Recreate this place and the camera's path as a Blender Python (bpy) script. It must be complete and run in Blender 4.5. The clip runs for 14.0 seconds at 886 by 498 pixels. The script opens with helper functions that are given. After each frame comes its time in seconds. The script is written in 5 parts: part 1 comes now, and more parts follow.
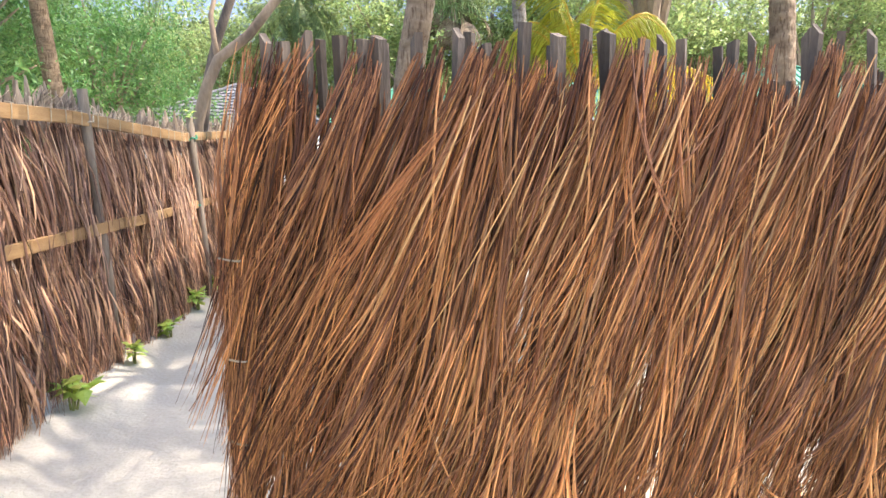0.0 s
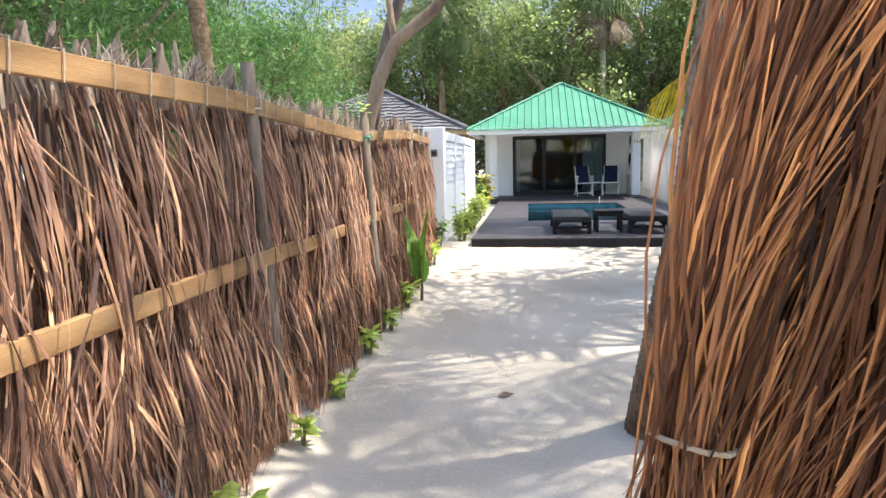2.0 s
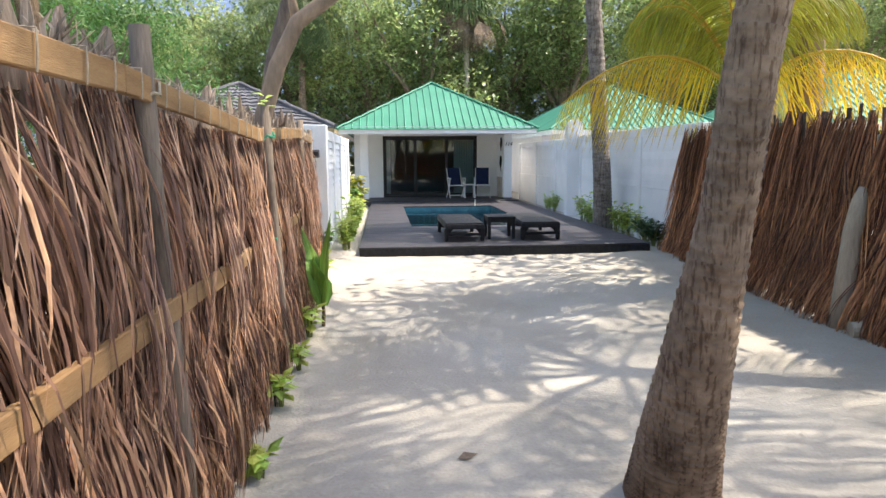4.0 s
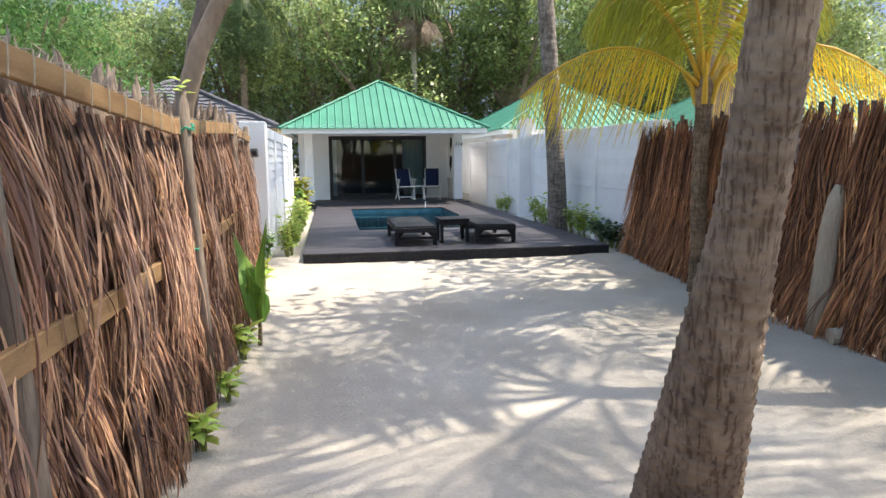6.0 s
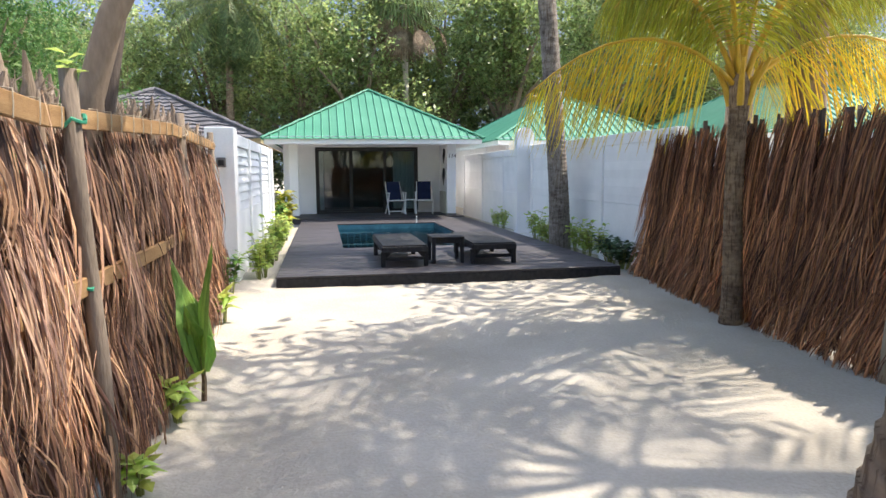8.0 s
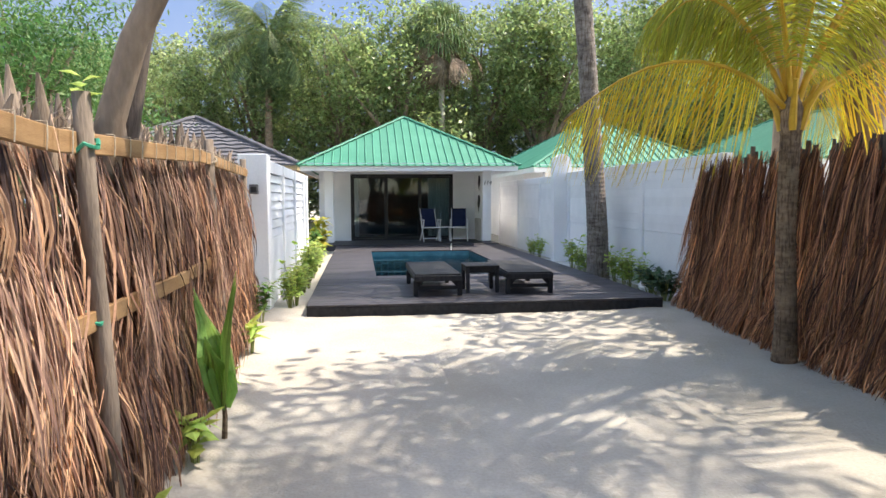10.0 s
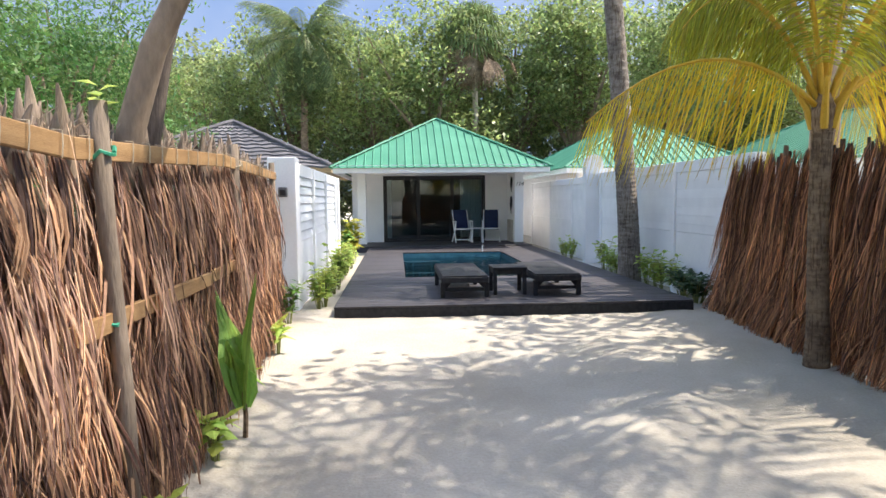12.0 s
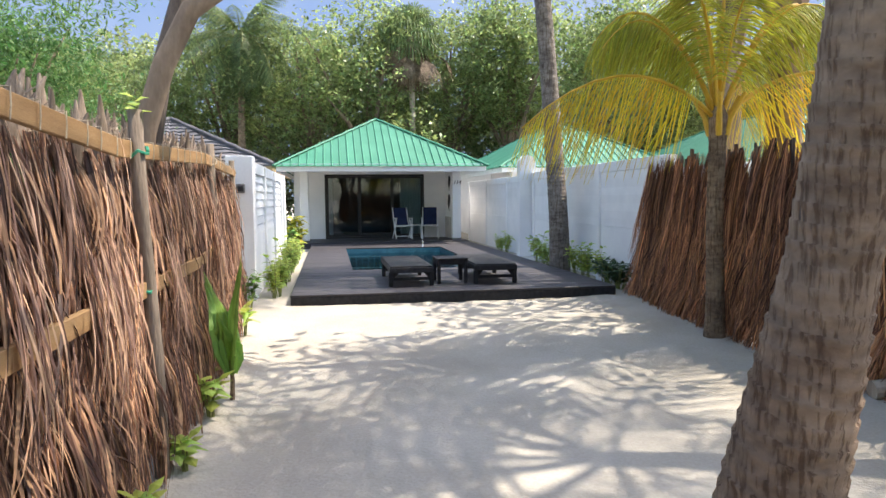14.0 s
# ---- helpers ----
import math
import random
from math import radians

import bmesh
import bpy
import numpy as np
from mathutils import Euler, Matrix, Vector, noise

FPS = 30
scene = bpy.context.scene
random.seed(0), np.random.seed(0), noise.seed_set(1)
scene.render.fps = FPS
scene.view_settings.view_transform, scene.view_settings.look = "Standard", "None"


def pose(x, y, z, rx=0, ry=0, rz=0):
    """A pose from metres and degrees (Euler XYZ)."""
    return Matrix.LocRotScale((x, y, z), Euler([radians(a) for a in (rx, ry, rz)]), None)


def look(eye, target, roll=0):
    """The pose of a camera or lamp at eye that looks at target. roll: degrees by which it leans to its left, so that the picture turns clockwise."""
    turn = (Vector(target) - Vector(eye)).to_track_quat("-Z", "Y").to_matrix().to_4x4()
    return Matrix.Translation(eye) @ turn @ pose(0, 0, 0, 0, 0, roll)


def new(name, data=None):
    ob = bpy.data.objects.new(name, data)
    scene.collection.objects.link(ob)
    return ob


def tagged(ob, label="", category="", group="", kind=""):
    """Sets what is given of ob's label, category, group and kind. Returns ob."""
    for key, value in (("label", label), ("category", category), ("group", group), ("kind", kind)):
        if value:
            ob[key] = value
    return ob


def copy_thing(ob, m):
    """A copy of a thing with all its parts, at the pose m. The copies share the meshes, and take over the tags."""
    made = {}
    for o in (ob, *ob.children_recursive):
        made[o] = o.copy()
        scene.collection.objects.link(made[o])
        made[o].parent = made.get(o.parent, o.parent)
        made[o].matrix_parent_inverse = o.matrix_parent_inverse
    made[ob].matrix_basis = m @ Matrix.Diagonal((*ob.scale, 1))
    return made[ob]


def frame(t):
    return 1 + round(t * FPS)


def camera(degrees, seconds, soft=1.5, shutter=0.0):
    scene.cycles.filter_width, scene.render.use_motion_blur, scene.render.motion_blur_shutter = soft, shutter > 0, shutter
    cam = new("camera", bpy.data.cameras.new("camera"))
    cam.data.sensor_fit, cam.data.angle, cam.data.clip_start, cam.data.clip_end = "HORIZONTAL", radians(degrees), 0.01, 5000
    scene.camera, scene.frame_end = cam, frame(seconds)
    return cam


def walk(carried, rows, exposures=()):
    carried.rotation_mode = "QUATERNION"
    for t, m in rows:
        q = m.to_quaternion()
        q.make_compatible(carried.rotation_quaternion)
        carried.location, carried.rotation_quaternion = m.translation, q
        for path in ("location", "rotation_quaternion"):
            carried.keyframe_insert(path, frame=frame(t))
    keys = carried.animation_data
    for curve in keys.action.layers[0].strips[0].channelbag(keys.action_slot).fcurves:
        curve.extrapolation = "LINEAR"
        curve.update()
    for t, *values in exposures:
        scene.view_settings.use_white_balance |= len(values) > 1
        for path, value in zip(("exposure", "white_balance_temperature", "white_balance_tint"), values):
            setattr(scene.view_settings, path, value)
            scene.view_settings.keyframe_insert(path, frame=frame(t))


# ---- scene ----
cam = camera(67.1, 14.0)
PATH = [
    (0, (0.043, 0.032, 1.545), (0.148, 2.007, 1.248), -1.2),
    (0.5, (-0.103, 0.465, 1.535), (-0.124, 2.442, 1.236), -1.0),
    (1, (-0.322, 0.874, 1.52), (-0.472, 2.85, 1.247), -1.5),
    (1.5, (-0.534, 1.216, 1.506), (-0.767, 3.185, 1.241), -1.2),
    (2, (-0.784, 1.638, 1.51), (-1.044, 3.603, 1.245), -1.3),
    (2.5, (-1.027, 1.882, 1.533), (-1.288, 3.847, 1.268), -0.8),
    (3, (-1.157, 2.157, 1.535), (-1.363, 4.128, 1.267), -0.6),
    (3.5, (-1.288, 2.371, 1.538), (-1.388, 4.35, 1.268), -0.7),
    (4, (-1.353, 2.476, 1.563), (-1.181, 4.45, 1.289), -0.4),
    (4.2, (-1.359, 2.505, 1.561), (-1.123, 4.473, 1.288), -0.3),
    (6.3, (-1.294, 3.245, 1.507), (-0.965, 5.199, 1.239), -0.4),
    (6.5, (-1.262, 3.375, 1.495), (-0.928, 5.329, 1.232), -0.3),
    (7, (-1.208, 3.678, 1.492), (-0.865, 5.632, 1.238), -0.5),
    (7.2, (-1.201, 3.793, 1.482), (-0.854, 5.747, 1.235), -0.4),
    (9.3, (-1.029, 4.353, 1.509), (-0.707, 6.318, 1.324), -0.3),
    (9.5, (-1.054, 4.362, 1.508), (-0.746, 6.331, 1.338), -0.3),
    (10, (-1.08, 4.355, 1.497), (-0.837, 6.335, 1.346), -0.3),
    (10.5, (-1.061, 4.355, 1.503), (-0.88, 6.341, 1.353), -0.4),
    (11, (-1.011, 4.357, 1.505), (-0.861, 6.346, 1.36), -0.5),
    (11.5, (-0.958, 4.372, 1.498), (-0.819, 6.362, 1.351), -0.6),
    (12, (-0.96, 4.331, 1.506), (-0.825, 6.322, 1.359), -0.6),
    (12.5, (-1.081, 4.211, 1.506), (-0.947, 6.201, 1.369), -0.5),
    (13, (-1.143, 4.049, 1.508), (-0.993, 6.039, 1.372), -0.4),
    (13.5, (-1.141, 3.81, 1.474), (-0.918, 5.793, 1.34), -0.5),
    (14, (-1.202, 3.596, 1.467), (-0.873, 5.563, 1.316), -0.5),
]
walk(cam, [(t, look(eye, target, roll)) for t, eye, target, roll in PATH],
     exposures=[(t, e + 0.26, 7150, 13) for t, e in ((0, 2.05), (1.0, 2.12), (1.5, 1.98), (2.0, 1.7), (2.5, 1.54), (3.0, 1.5), (4.0, 1.49), (6.5, 1.47), (14.0, 1.44))])

# ---- world, sun ----
SUN_EL, SUN_AZ = radians(60), radians(76)
world = bpy.data.worlds.new("world")
scene.world = world
world.use_nodes = True
sky = world.node_tree.nodes.new("ShaderNodeTexSky")
sky.sky_type, sky.sun_disc = "NISHITA", False
sky.sun_elevation, sky.sun_rotation = SUN_EL, SUN_AZ
sky.air_density, sky.dust_density, sky.ozone_density = 1.0, 1.4, 1.2
world.node_tree.links.new(sky.outputs[0], world.node_tree.nodes["Background"].inputs[0])
world.node_tree.nodes["Background"].inputs[1].default_value = 0.15
sun_dir = Vector((math.sin(SUN_AZ) * math.cos(SUN_EL), math.cos(SUN_AZ) * math.cos(SUN_EL), math.sin(SUN_EL)))
sun = new("sun", bpy.data.lights.new("sun", "SUN"))
sun.data.energy, sun.data.angle, sun.data.color = 2.5, radians(0.6), (1.0, 0.955, 0.88)
sun.matrix_world = look(sun_dir * 40, (0, 0, 0))


# ---- materials ----
def surf(name, c1, c2, scale=6.0, rough=0.7, bump=0.2, fine=60.0, rnd="", spread=0.3, hue=0.0, metal=0.0, stretch=(1, 1, 1), spec=0.4, trans=0.0, tint=None, clump=0.0):
    """A worn, grainy surface: two colours mixed at a large and a fine scale, and, if asked, a shift per piece."""
    m = bpy.data.materials.new(name)
    m.use_nodes = True
    n, k = m.node_tree.nodes, m.node_tree.links.new
    p = n["Principled BSDF"]
    tc, mp = n.new("ShaderNodeTexCoord"), n.new("ShaderNodeMapping")
    mp.inputs["Scale"].default_value = stretch
    k(tc.outputs["Object"], mp.inputs[0])
    big, small = n.new("ShaderNodeTexNoise"), n.new("ShaderNodeTexNoise")
    big.inputs["Scale"].default_value, big.inputs["Detail"].default_value = scale, 4
    small.inputs["Scale"].default_value, small.inputs["Detail"].default_value = fine, 3
    k(mp.outputs[0], big.inputs["Vector"])
    k(mp.outputs[0], small.inputs["Vector"])
    add = n.new("ShaderNodeMath")
    add.operation = "MULTIPLY_ADD"
    add.inputs[1].default_value = 0.45
    k(small.outputs[0], add.inputs[0])
    k(big.outputs[0], add.inputs[2])
    ramp = n.new("ShaderNodeValToRGB")
    ramp.color_ramp.elements[0].position, ramp.color_ramp.elements[1].position = 0.5, 0.95
    ramp.color_ramp.elements[0].color, ramp.color_ramp.elements[1].color = (*c1, 1), (*c2, 1)
    k(add.outputs[0], ramp.inputs[0])
    col = ramp.outputs[0]
    if rnd:
        src = n.new("ShaderNodeNewGeometry").outputs["Random Per Island"] if rnd == "island" else n.new("ShaderNodeObjectInfo").outputs["Random"]
        if tint:
            tr = n.new("ShaderNodeValToRGB")
            for i, c in enumerate(tint):
                e = tr.color_ramp.elements[i] if i < 2 else tr.color_ramp.elements.new(0.5)
                e.position, e.color = i / (len(tint) - 1), (*c, 1)
            tr.color_ramp.elements[-1].position = 1.0
            k(src, tr.inputs[0])
            mul = n.new("ShaderNodeMix")
            mul.data_type, mul.blend_type = "RGBA", "MULTIPLY"
            mul.inputs[0].default_value = 1.0
            k(col, mul.inputs[6])
            k(tr.outputs[0], mul.inputs[7])
            col = mul.outputs[2]
        hsv, mr = n.new("ShaderNodeHueSaturation"), n.new("ShaderNodeMapRange")
        mr.inputs[3].default_value, mr.inputs[4].default_value = 1 - spread, 1 + spread
        fr = n.new("ShaderNodeMath")
        fr.operation = "FRACT"
        m7 = n.new("ShaderNodeMath")
        m7.operation = "MULTIPLY"
        m7.inputs[1].default_value = 7.31
        k(src, m7.inputs[0])
        k(m7.outputs[0], fr.inputs[0])
        k(fr.outputs[0], mr.inputs[0])
        k(mr.outputs[0], hsv.inputs["Value"])
        if hue:
            mh = n.new("ShaderNodeMapRange")
            mh.inputs[3].default_value, mh.inputs[4].default_value = 0.5 - hue, 0.5 + hue
            k(src, mh.inputs[0])
            k(mh.outputs[0], hsv.inputs["Hue"])
        k(col, hsv.inputs["Color"])
        col = hsv.outputs[0]
    if clump:
        oi, mc, hc = n.new("ShaderNodeObjectInfo"), n.new("ShaderNodeMapRange"), n.new("ShaderNodeHueSaturation")
        mc.inputs[3].default_value, mc.inputs[4].default_value = 1 - clump, 1 + clump
        k(oi.outputs["Random"], mc.inputs[0])
        k(mc.outputs[0], hc.inputs["Value"])
        k(col, hc.inputs["Color"])
        col = hc.outputs[0]
    k(col, p.inputs["Base Color"])
    p.inputs["Roughness"].default_value, p.inputs["Metallic"].default_value = rough, metal
    p.inputs["Specular IOR Level"].default_value = spec
    if bump:
        b = n.new("ShaderNodeBump")
        b.inputs["Strength"].default_value, b.inputs["Distance"].default_value = bump, 0.02
        k(add.outputs[0], b.inputs["Height"])
        k(b.outputs[0], p.inputs["Normal"])
    if trans:
        t, mx = n.new("ShaderNodeBsdfTranslucent"), n.new("ShaderNodeMixShader")
        k(col, t.inputs[0])
        mx.inputs[0].default_value = trans
        k(p.outputs[0], mx.inputs[1])
        k(t.outputs[0], mx.inputs[2])
        k(mx.outputs[0], n["Material Output"].inputs[0])
    return m


def pane_material(name, tint, gloss_rough=0.0, ior=1.5, wave=0.0):
    """Clear glass or water: what is behind shows through, and the gloss follows Fresnel."""
    m = bpy.data.materials.new(name)
    m.use_nodes = True
    n, k = m.node_tree.nodes, m.node_tree.links.new
    n.remove(n["Principled BSDF"])
    tr, gl, fr, mx = n.new("ShaderNodeBsdfTransparent"), n.new("ShaderNodeBsdfGlossy"), n.new("ShaderNodeFresnel"), n.new("ShaderNodeMixShader")
    tr.inputs[0].default_value = (*tint, 1)
    gl.inputs["Roughness"].default_value = gloss_rough
    fr.inputs[0].default_value = ior
    k(fr.outputs[0], mx.inputs[0])
    k(tr.outputs[0], mx.inputs[1])
    k(gl.outputs[0], mx.inputs[2])
    if wave:
        tc, no, b = n.new("ShaderNodeTexCoord"), n.new("ShaderNodeTexNoise"), n.new("ShaderNodeBump")
        no.inputs["Scale"].default_value, no.inputs["Detail"].default_value = 3.5, 3
        b.inputs["Strength"].default_value, b.inputs["Distance"].default_value = wave, 0.05
        k(tc.outputs["Object"], no.inputs["Vector"])
        k(no.outputs[0], b.inputs["Height"])
        k(b.outputs[0], gl.inputs["Normal"])
        k(b.outputs[0], fr.inputs["Normal"])
    k(mx.outputs[0], n["Material Output"].inputs[0])
    return m


M_SAND = surf("coral_sand", (0.355, 0.325, 0.272), (0.475, 0.445, 0.385), 0.9, 0.95, 0.8, 45, spec=0.15)
THATCH_TINT = [(0.10, 0.075, 0.065), (0.72, 0.60, 0.52), (1.75, 1.38, 1.08)]
M_THATCH = surf("dry_palm_thatch", (0.27, 0.13, 0.068), (0.64, 0.37, 0.215), 5, 0.62, 0.25, 90, "island", 0.4, 0.012, stretch=(1, 1, 0.15), tint=THATCH_TINT, trans=0.12, spec=0.35, clump=0.28)
M_THATCH_GREY = surf("weathered_palm_thatch", (0.225, 0.13, 0.09), (0.54, 0.345, 0.245), 4, 0.65, 0.25, 90, "island", 0.45, 0.015, stretch=(1, 1, 0.15), tint=[(0.12, 0.095, 0.085), (0.74, 0.64, 0.575), (1.7, 1.46, 1.28)], trans=0.15, spec=0.5, clump=0.34)
M_THATCH_DARK = surf("shaded_brown_palm_thatch", (0.25, 0.13, 0.082), (0.58, 0.33, 0.205), 5, 0.65, 0.25, 90, "island", 0.42, 0.012, stretch=(1, 1, 0.15), tint=THATCH_TINT, trans=0.10, spec=0.35, clump=0.35)
M_STUB = surf("dark_palm_stalk", (0.055, 0.042, 0.038), (0.16, 0.125, 0.10), 14, 0.8, 0.5, 120, "object", 0.45, stretch=(1, 1, 0.2))
M_STUB_GREY = surf("grey_palm_stalk", (0.11, 0.08, 0.06), (0.34, 0.26, 0.195), 12, 0.8, 0.5, 120, "object", 0.4, stretch=(1, 1, 0.2))
M_TUFT = surf("grey_palm_leaflet", (0.24, 0.18, 0.14), (0.60, 0.48, 0.38), 8, 0.75, 0.3, 90, "island", 0.5, 0.01, stretch=(1, 1, 0.2), trans=0.1)
M_RAIL = surf("pine_rail", (0.235, 0.132, 0.06), (0.41, 0.255, 0.125), 3, 0.7, 0.25, 60, "object", 0.12, stretch=(6, 0.5, 6), spec=0.2)
M_POLE = surf("grey_fence_pole", (0.115, 0.088, 0.066), (0.275, 0.215, 0.162), 7, 0.85, 0.5, 80, stretch=(1, 1, 0.2))
M_TWINE = surf("pale_twine", (0.30, 0.25, 0.18), (0.48, 0.41, 0.31), 30, 0.8, 0.2, 200)
M_GREEN_TIE = surf("green_plastic_tie", (0.02, 0.22, 0.13), (0.05, 0.36, 0.22), 10, 0.45, 0.1)


def bark(name, c1, c2, crack, rings):
    """Palm bark: upright cracks, uneven rings of old leaf scars, dark weathered patches."""
    m = surf(name, c1, c2, 3.5, 0.9, 0.0, 30)
    n, k = m.node_tree.nodes, m.node_tree.links.new
    p = n["Principled BSDF"]
    tc = n.new("ShaderNodeTexCoord")
    mp, mr = n.new("ShaderNodeMapping"), n.new("ShaderNodeMapping")
    mp.inputs["Scale"].default_value, mr.inputs["Scale"].default_value = (crack, crack, crack * 0.13), (8.0, 8.0, rings)
    vo, no = n.new("ShaderNodeTexNoise"), n.new("ShaderNodeTexNoise")
    vo.inputs["Detail"].default_value = 4
    vo.inputs["Scale"].default_value, no.inputs["Scale"].default_value, no.inputs["Detail"].default_value = 1.0, 1.0, 5
    k(tc.outputs["Object"], mp.inputs[0])
    k(tc.outputs["Object"], mr.inputs[0])
    k(mp.outputs[0], vo.inputs["Vector"])
    k(mr.outputs[0], no.inputs["Vector"])
    r1, r2 = n.new("ShaderNodeValToRGB"), n.new("ShaderNodeValToRGB")
    r1.color_ramp.elements[0].color, r1.color_ramp.elements[1].position = (0.56, 0.50, 0.46, 1), 0.50
    r1.color_ramp.elements[0].position = 0.37
    r2.color_ramp.elements[0].position, r2.color_ramp.elements[1].position = 0.32, 0.56
    r2.color_ramp.elements[0].color = (0.62, 0.58, 0.55, 1)
    k(vo.outputs[0], r1.inputs[0])
    k(no.outputs[0], r2.inputs[0])
    src = p.inputs["Base Color"].links[0].from_socket
    for ramp in (r1, r2):
        mul = n.new("ShaderNodeMix")
        mul.data_type, mul.blend_type = "RGBA", "MULTIPLY"
        mul.inputs[0].default_value = 1.0
        k(src, mul.inputs[6])
        k(ramp.outputs[0], mul.inputs[7])
        src = mul.outputs[2]
    k(src, p.inputs["Base Color"])
    add, bp = n.new("ShaderNodeMath"), n.new("ShaderNodeBump")
    k(r1.outputs[0], add.inputs[0])
    k(r2.outputs[0], add.inputs[1])
    bp.inputs["Strength"].default_value, bp.inputs["Distance"].default_value = 0.7, 0.012
    k(add.outputs[0], bp.inputs["Height"])
    k(bp.outputs[0], p.inputs["Normal"])
    return m


M_BARK = bark("palm_bark", (0.165, 0.114, 0.074), (0.385, 0.275, 0.18), 58, 12)
M_BARK_GREY = bark("grey_palm_bark", (0.14, 0.12, 0.104), (0.31, 0.27, 0.235), 45, 20)
M_BARK_PALE = bark("brown_ringed_palm_bark", (0.12, 0.08, 0.05), (0.30, 0.21, 0.13), 60, 30)
M_BARK_TREE = surf("tree_bark", (0.14, 0.10, 0.072), (0.35, 0.26, 0.185), 4, 0.9, 0.8, 30, stretch=(1, 1, 0.4))
M_DRIFT = surf("weathered_driftwood", (0.26, 0.21, 0.155), (0.50, 0.42, 0.32), 6, 0.85, 0.6, 60, stretch=(1, 1, 0.15))
M_WHITE = surf("white_painted_render", (0.78, 0.79, 0.80), (0.88, 0.885, 0.89), 1.6, 0.65, 0.12, 40)
M_WHITE_WOOD = surf("white_painted_wood", (0.80, 0.81, 0.82), (0.89, 0.895, 0.90), 3, 0.5, 0.08, 50, "object", 0.04)
M_DECK = surf("dark_stained_deck_board", (0.030, 0.028, 0.033), (0.060, 0.056, 0.063), 3, 0.6, 0.25, 50, "object", 0.22, stretch=(0.3, 3, 3))
M_DARKWOOD = surf("near_black_stained_wood", (0.012, 0.013, 0.015), (0.034, 0.035, 0.040), 6, 0.6, 0.2, 60, "object", 0.2, stretch=(3, 0.4, 3), spec=0.22)
M_ROOF = surf("green_painted_metal_roof", (0.038, 0.20, 0.125), (0.062, 0.25, 0.162), 1.2, 0.6, 0.05, 20, "object", 0.08, spec=0.25)
M_TILE = surf("grey_roof_tile", (0.075, 0.072, 0.077), (0.16, 0.155, 0.163), 3, 0.8, 0.4, 40, "object", 0.12)
M_TAN = surf("tan_soffit_board", (0.42, 0.30, 0.16), (0.58, 0.43, 0.25), 3, 0.7, 0.2, 40)
M_ALU = surf("black_aluminium", (0.012, 0.014, 0.016), (0.025, 0.028, 0.03), 20, 0.35, 0.02)
M_GLASS = pane_material("door_glass", (0.62, 0.74, 0.77), ior=1.6)
M_WATER = pane_material("pool_water", (0.48, 0.68, 0.74), ior=1.36, wave=0.5)
M_CURTAIN = surf("white_curtain", (0.62, 0.63, 0.63), (0.8, 0.8, 0.79), 2, 0.9, 0.1, 50)
# dark grey puts the dimness of the room into the wall's colour
M_ROOM = surf("dimmed_room_wall", (0.12, 0.125, 0.13), (0.2, 0.205, 0.21), 2, 0.8, 0.1, 40)
M_BLUE = surf("navy_chair_fabric", (0.005, 0.011, 0.042), (0.011, 0.024, 0.08), 8, 0.85, 0.2, 150)
M_PLASTIC = surf("white_resin", (0.70, 0.71, 0.72), (0.80, 0.81, 0.81), 5, 0.4, 0.04, 60)
M_BLACK = surf("black_paint", (0.01, 0.01, 0.011), (0.03, 0.03, 0.032), 20, 0.5, 0.05)
M_GREYBOX = surf("grey_lamp_housing", (0.10, 0.10, 0.105), (0.18, 0.18, 0.185), 20, 0.5, 0.05)
M_KERB = surf("pale_concrete_kerb", (0.46, 0.44, 0.40), (0.66, 0.63, 0.58), 4, 0.9, 0.4, 50)
M_LEAF = surf("green_shrub_leaf", (0.075, 0.17, 0.03), (0.17, 0.32, 0.06), 5, 0.5, 0.1, 40, "island", 0.4, 0.03, trans=0.3)
M_LEAF_LIME = surf("lime_shrub_leaf", (0.32, 0.44, 0.08), (0.52, 0.62, 0.17), 5, 0.5, 0.1, 40, "island", 0.35, 0.03, trans=0.5)
M_LEAF_DARK = surf("dark_shrub_leaf", (0.03, 0.07, 0.028), (0.07, 0.14, 0.05), 5, 0.5, 0.1, 40, "island", 0.4, 0.02, trans=0.2)
M_SPROUT = surf("coconut_seedling_leaf", (0.16, 0.29, 0.05), (0.30, 0.45, 0.10), 5, 0.45, 0.3, 60, "island", 0.25, 0.02, stretch=(8, 8, 0.5), trans=0.35)
M_CROWN = surf("broadleaf_foliage", (0.16, 0.23, 0.088), (0.35, 0.42, 0.16), 0.5, 0.4, 0.0, 8, "island", 0.5, 0.03, trans=0.6, spec=0.6)
# paler and greyer than the near crowns: distance haze mixed into the leaf colour
M_FAR = surf("hazed_far_foliage", (0.21, 0.28, 0.12), (0.38, 0.43, 0.19), 0.5, 0.5, 0.0, 8, "island", 0.45, 0.03, trans=0.45)
M_CROWN_LT = surf("feathery_foliage", (0.07, 0.165, 0.045), (0.15, 0.275, 0.085), 0.5, 0.5, 0.0, 8, "island", 0.4, 0.03, trans=0.4)
M_FROND = surf("green_palm_frond", (0.10, 0.155, 0.055), (0.21, 0.28, 0.11), 2, 0.45, 0.0, 8, "island", 0.4, 0.03, trans=0.3)
M_FROND_YEL = surf("yellow_palm_frond", (0.68, 0.47, 0.03), (0.88, 0.68, 0.07), 2, 0.45, 0.0, 8, "island", 0.25, 0.025, trans=0.6)
M_FROND_LIME = surf("yellow_green_palm_frond", (0.30, 0.32, 0.03), (0.52, 0.50, 0.06), 2, 0.45, 0.0, 8, "island", 0.3, 0.03, trans=0.45)
M_RACHIS_YEL = surf("orange_palm_stem", (0.52, 0.30, 0.02), (0.66, 0.42, 0.05), 4, 0.5, 0.1, 40)
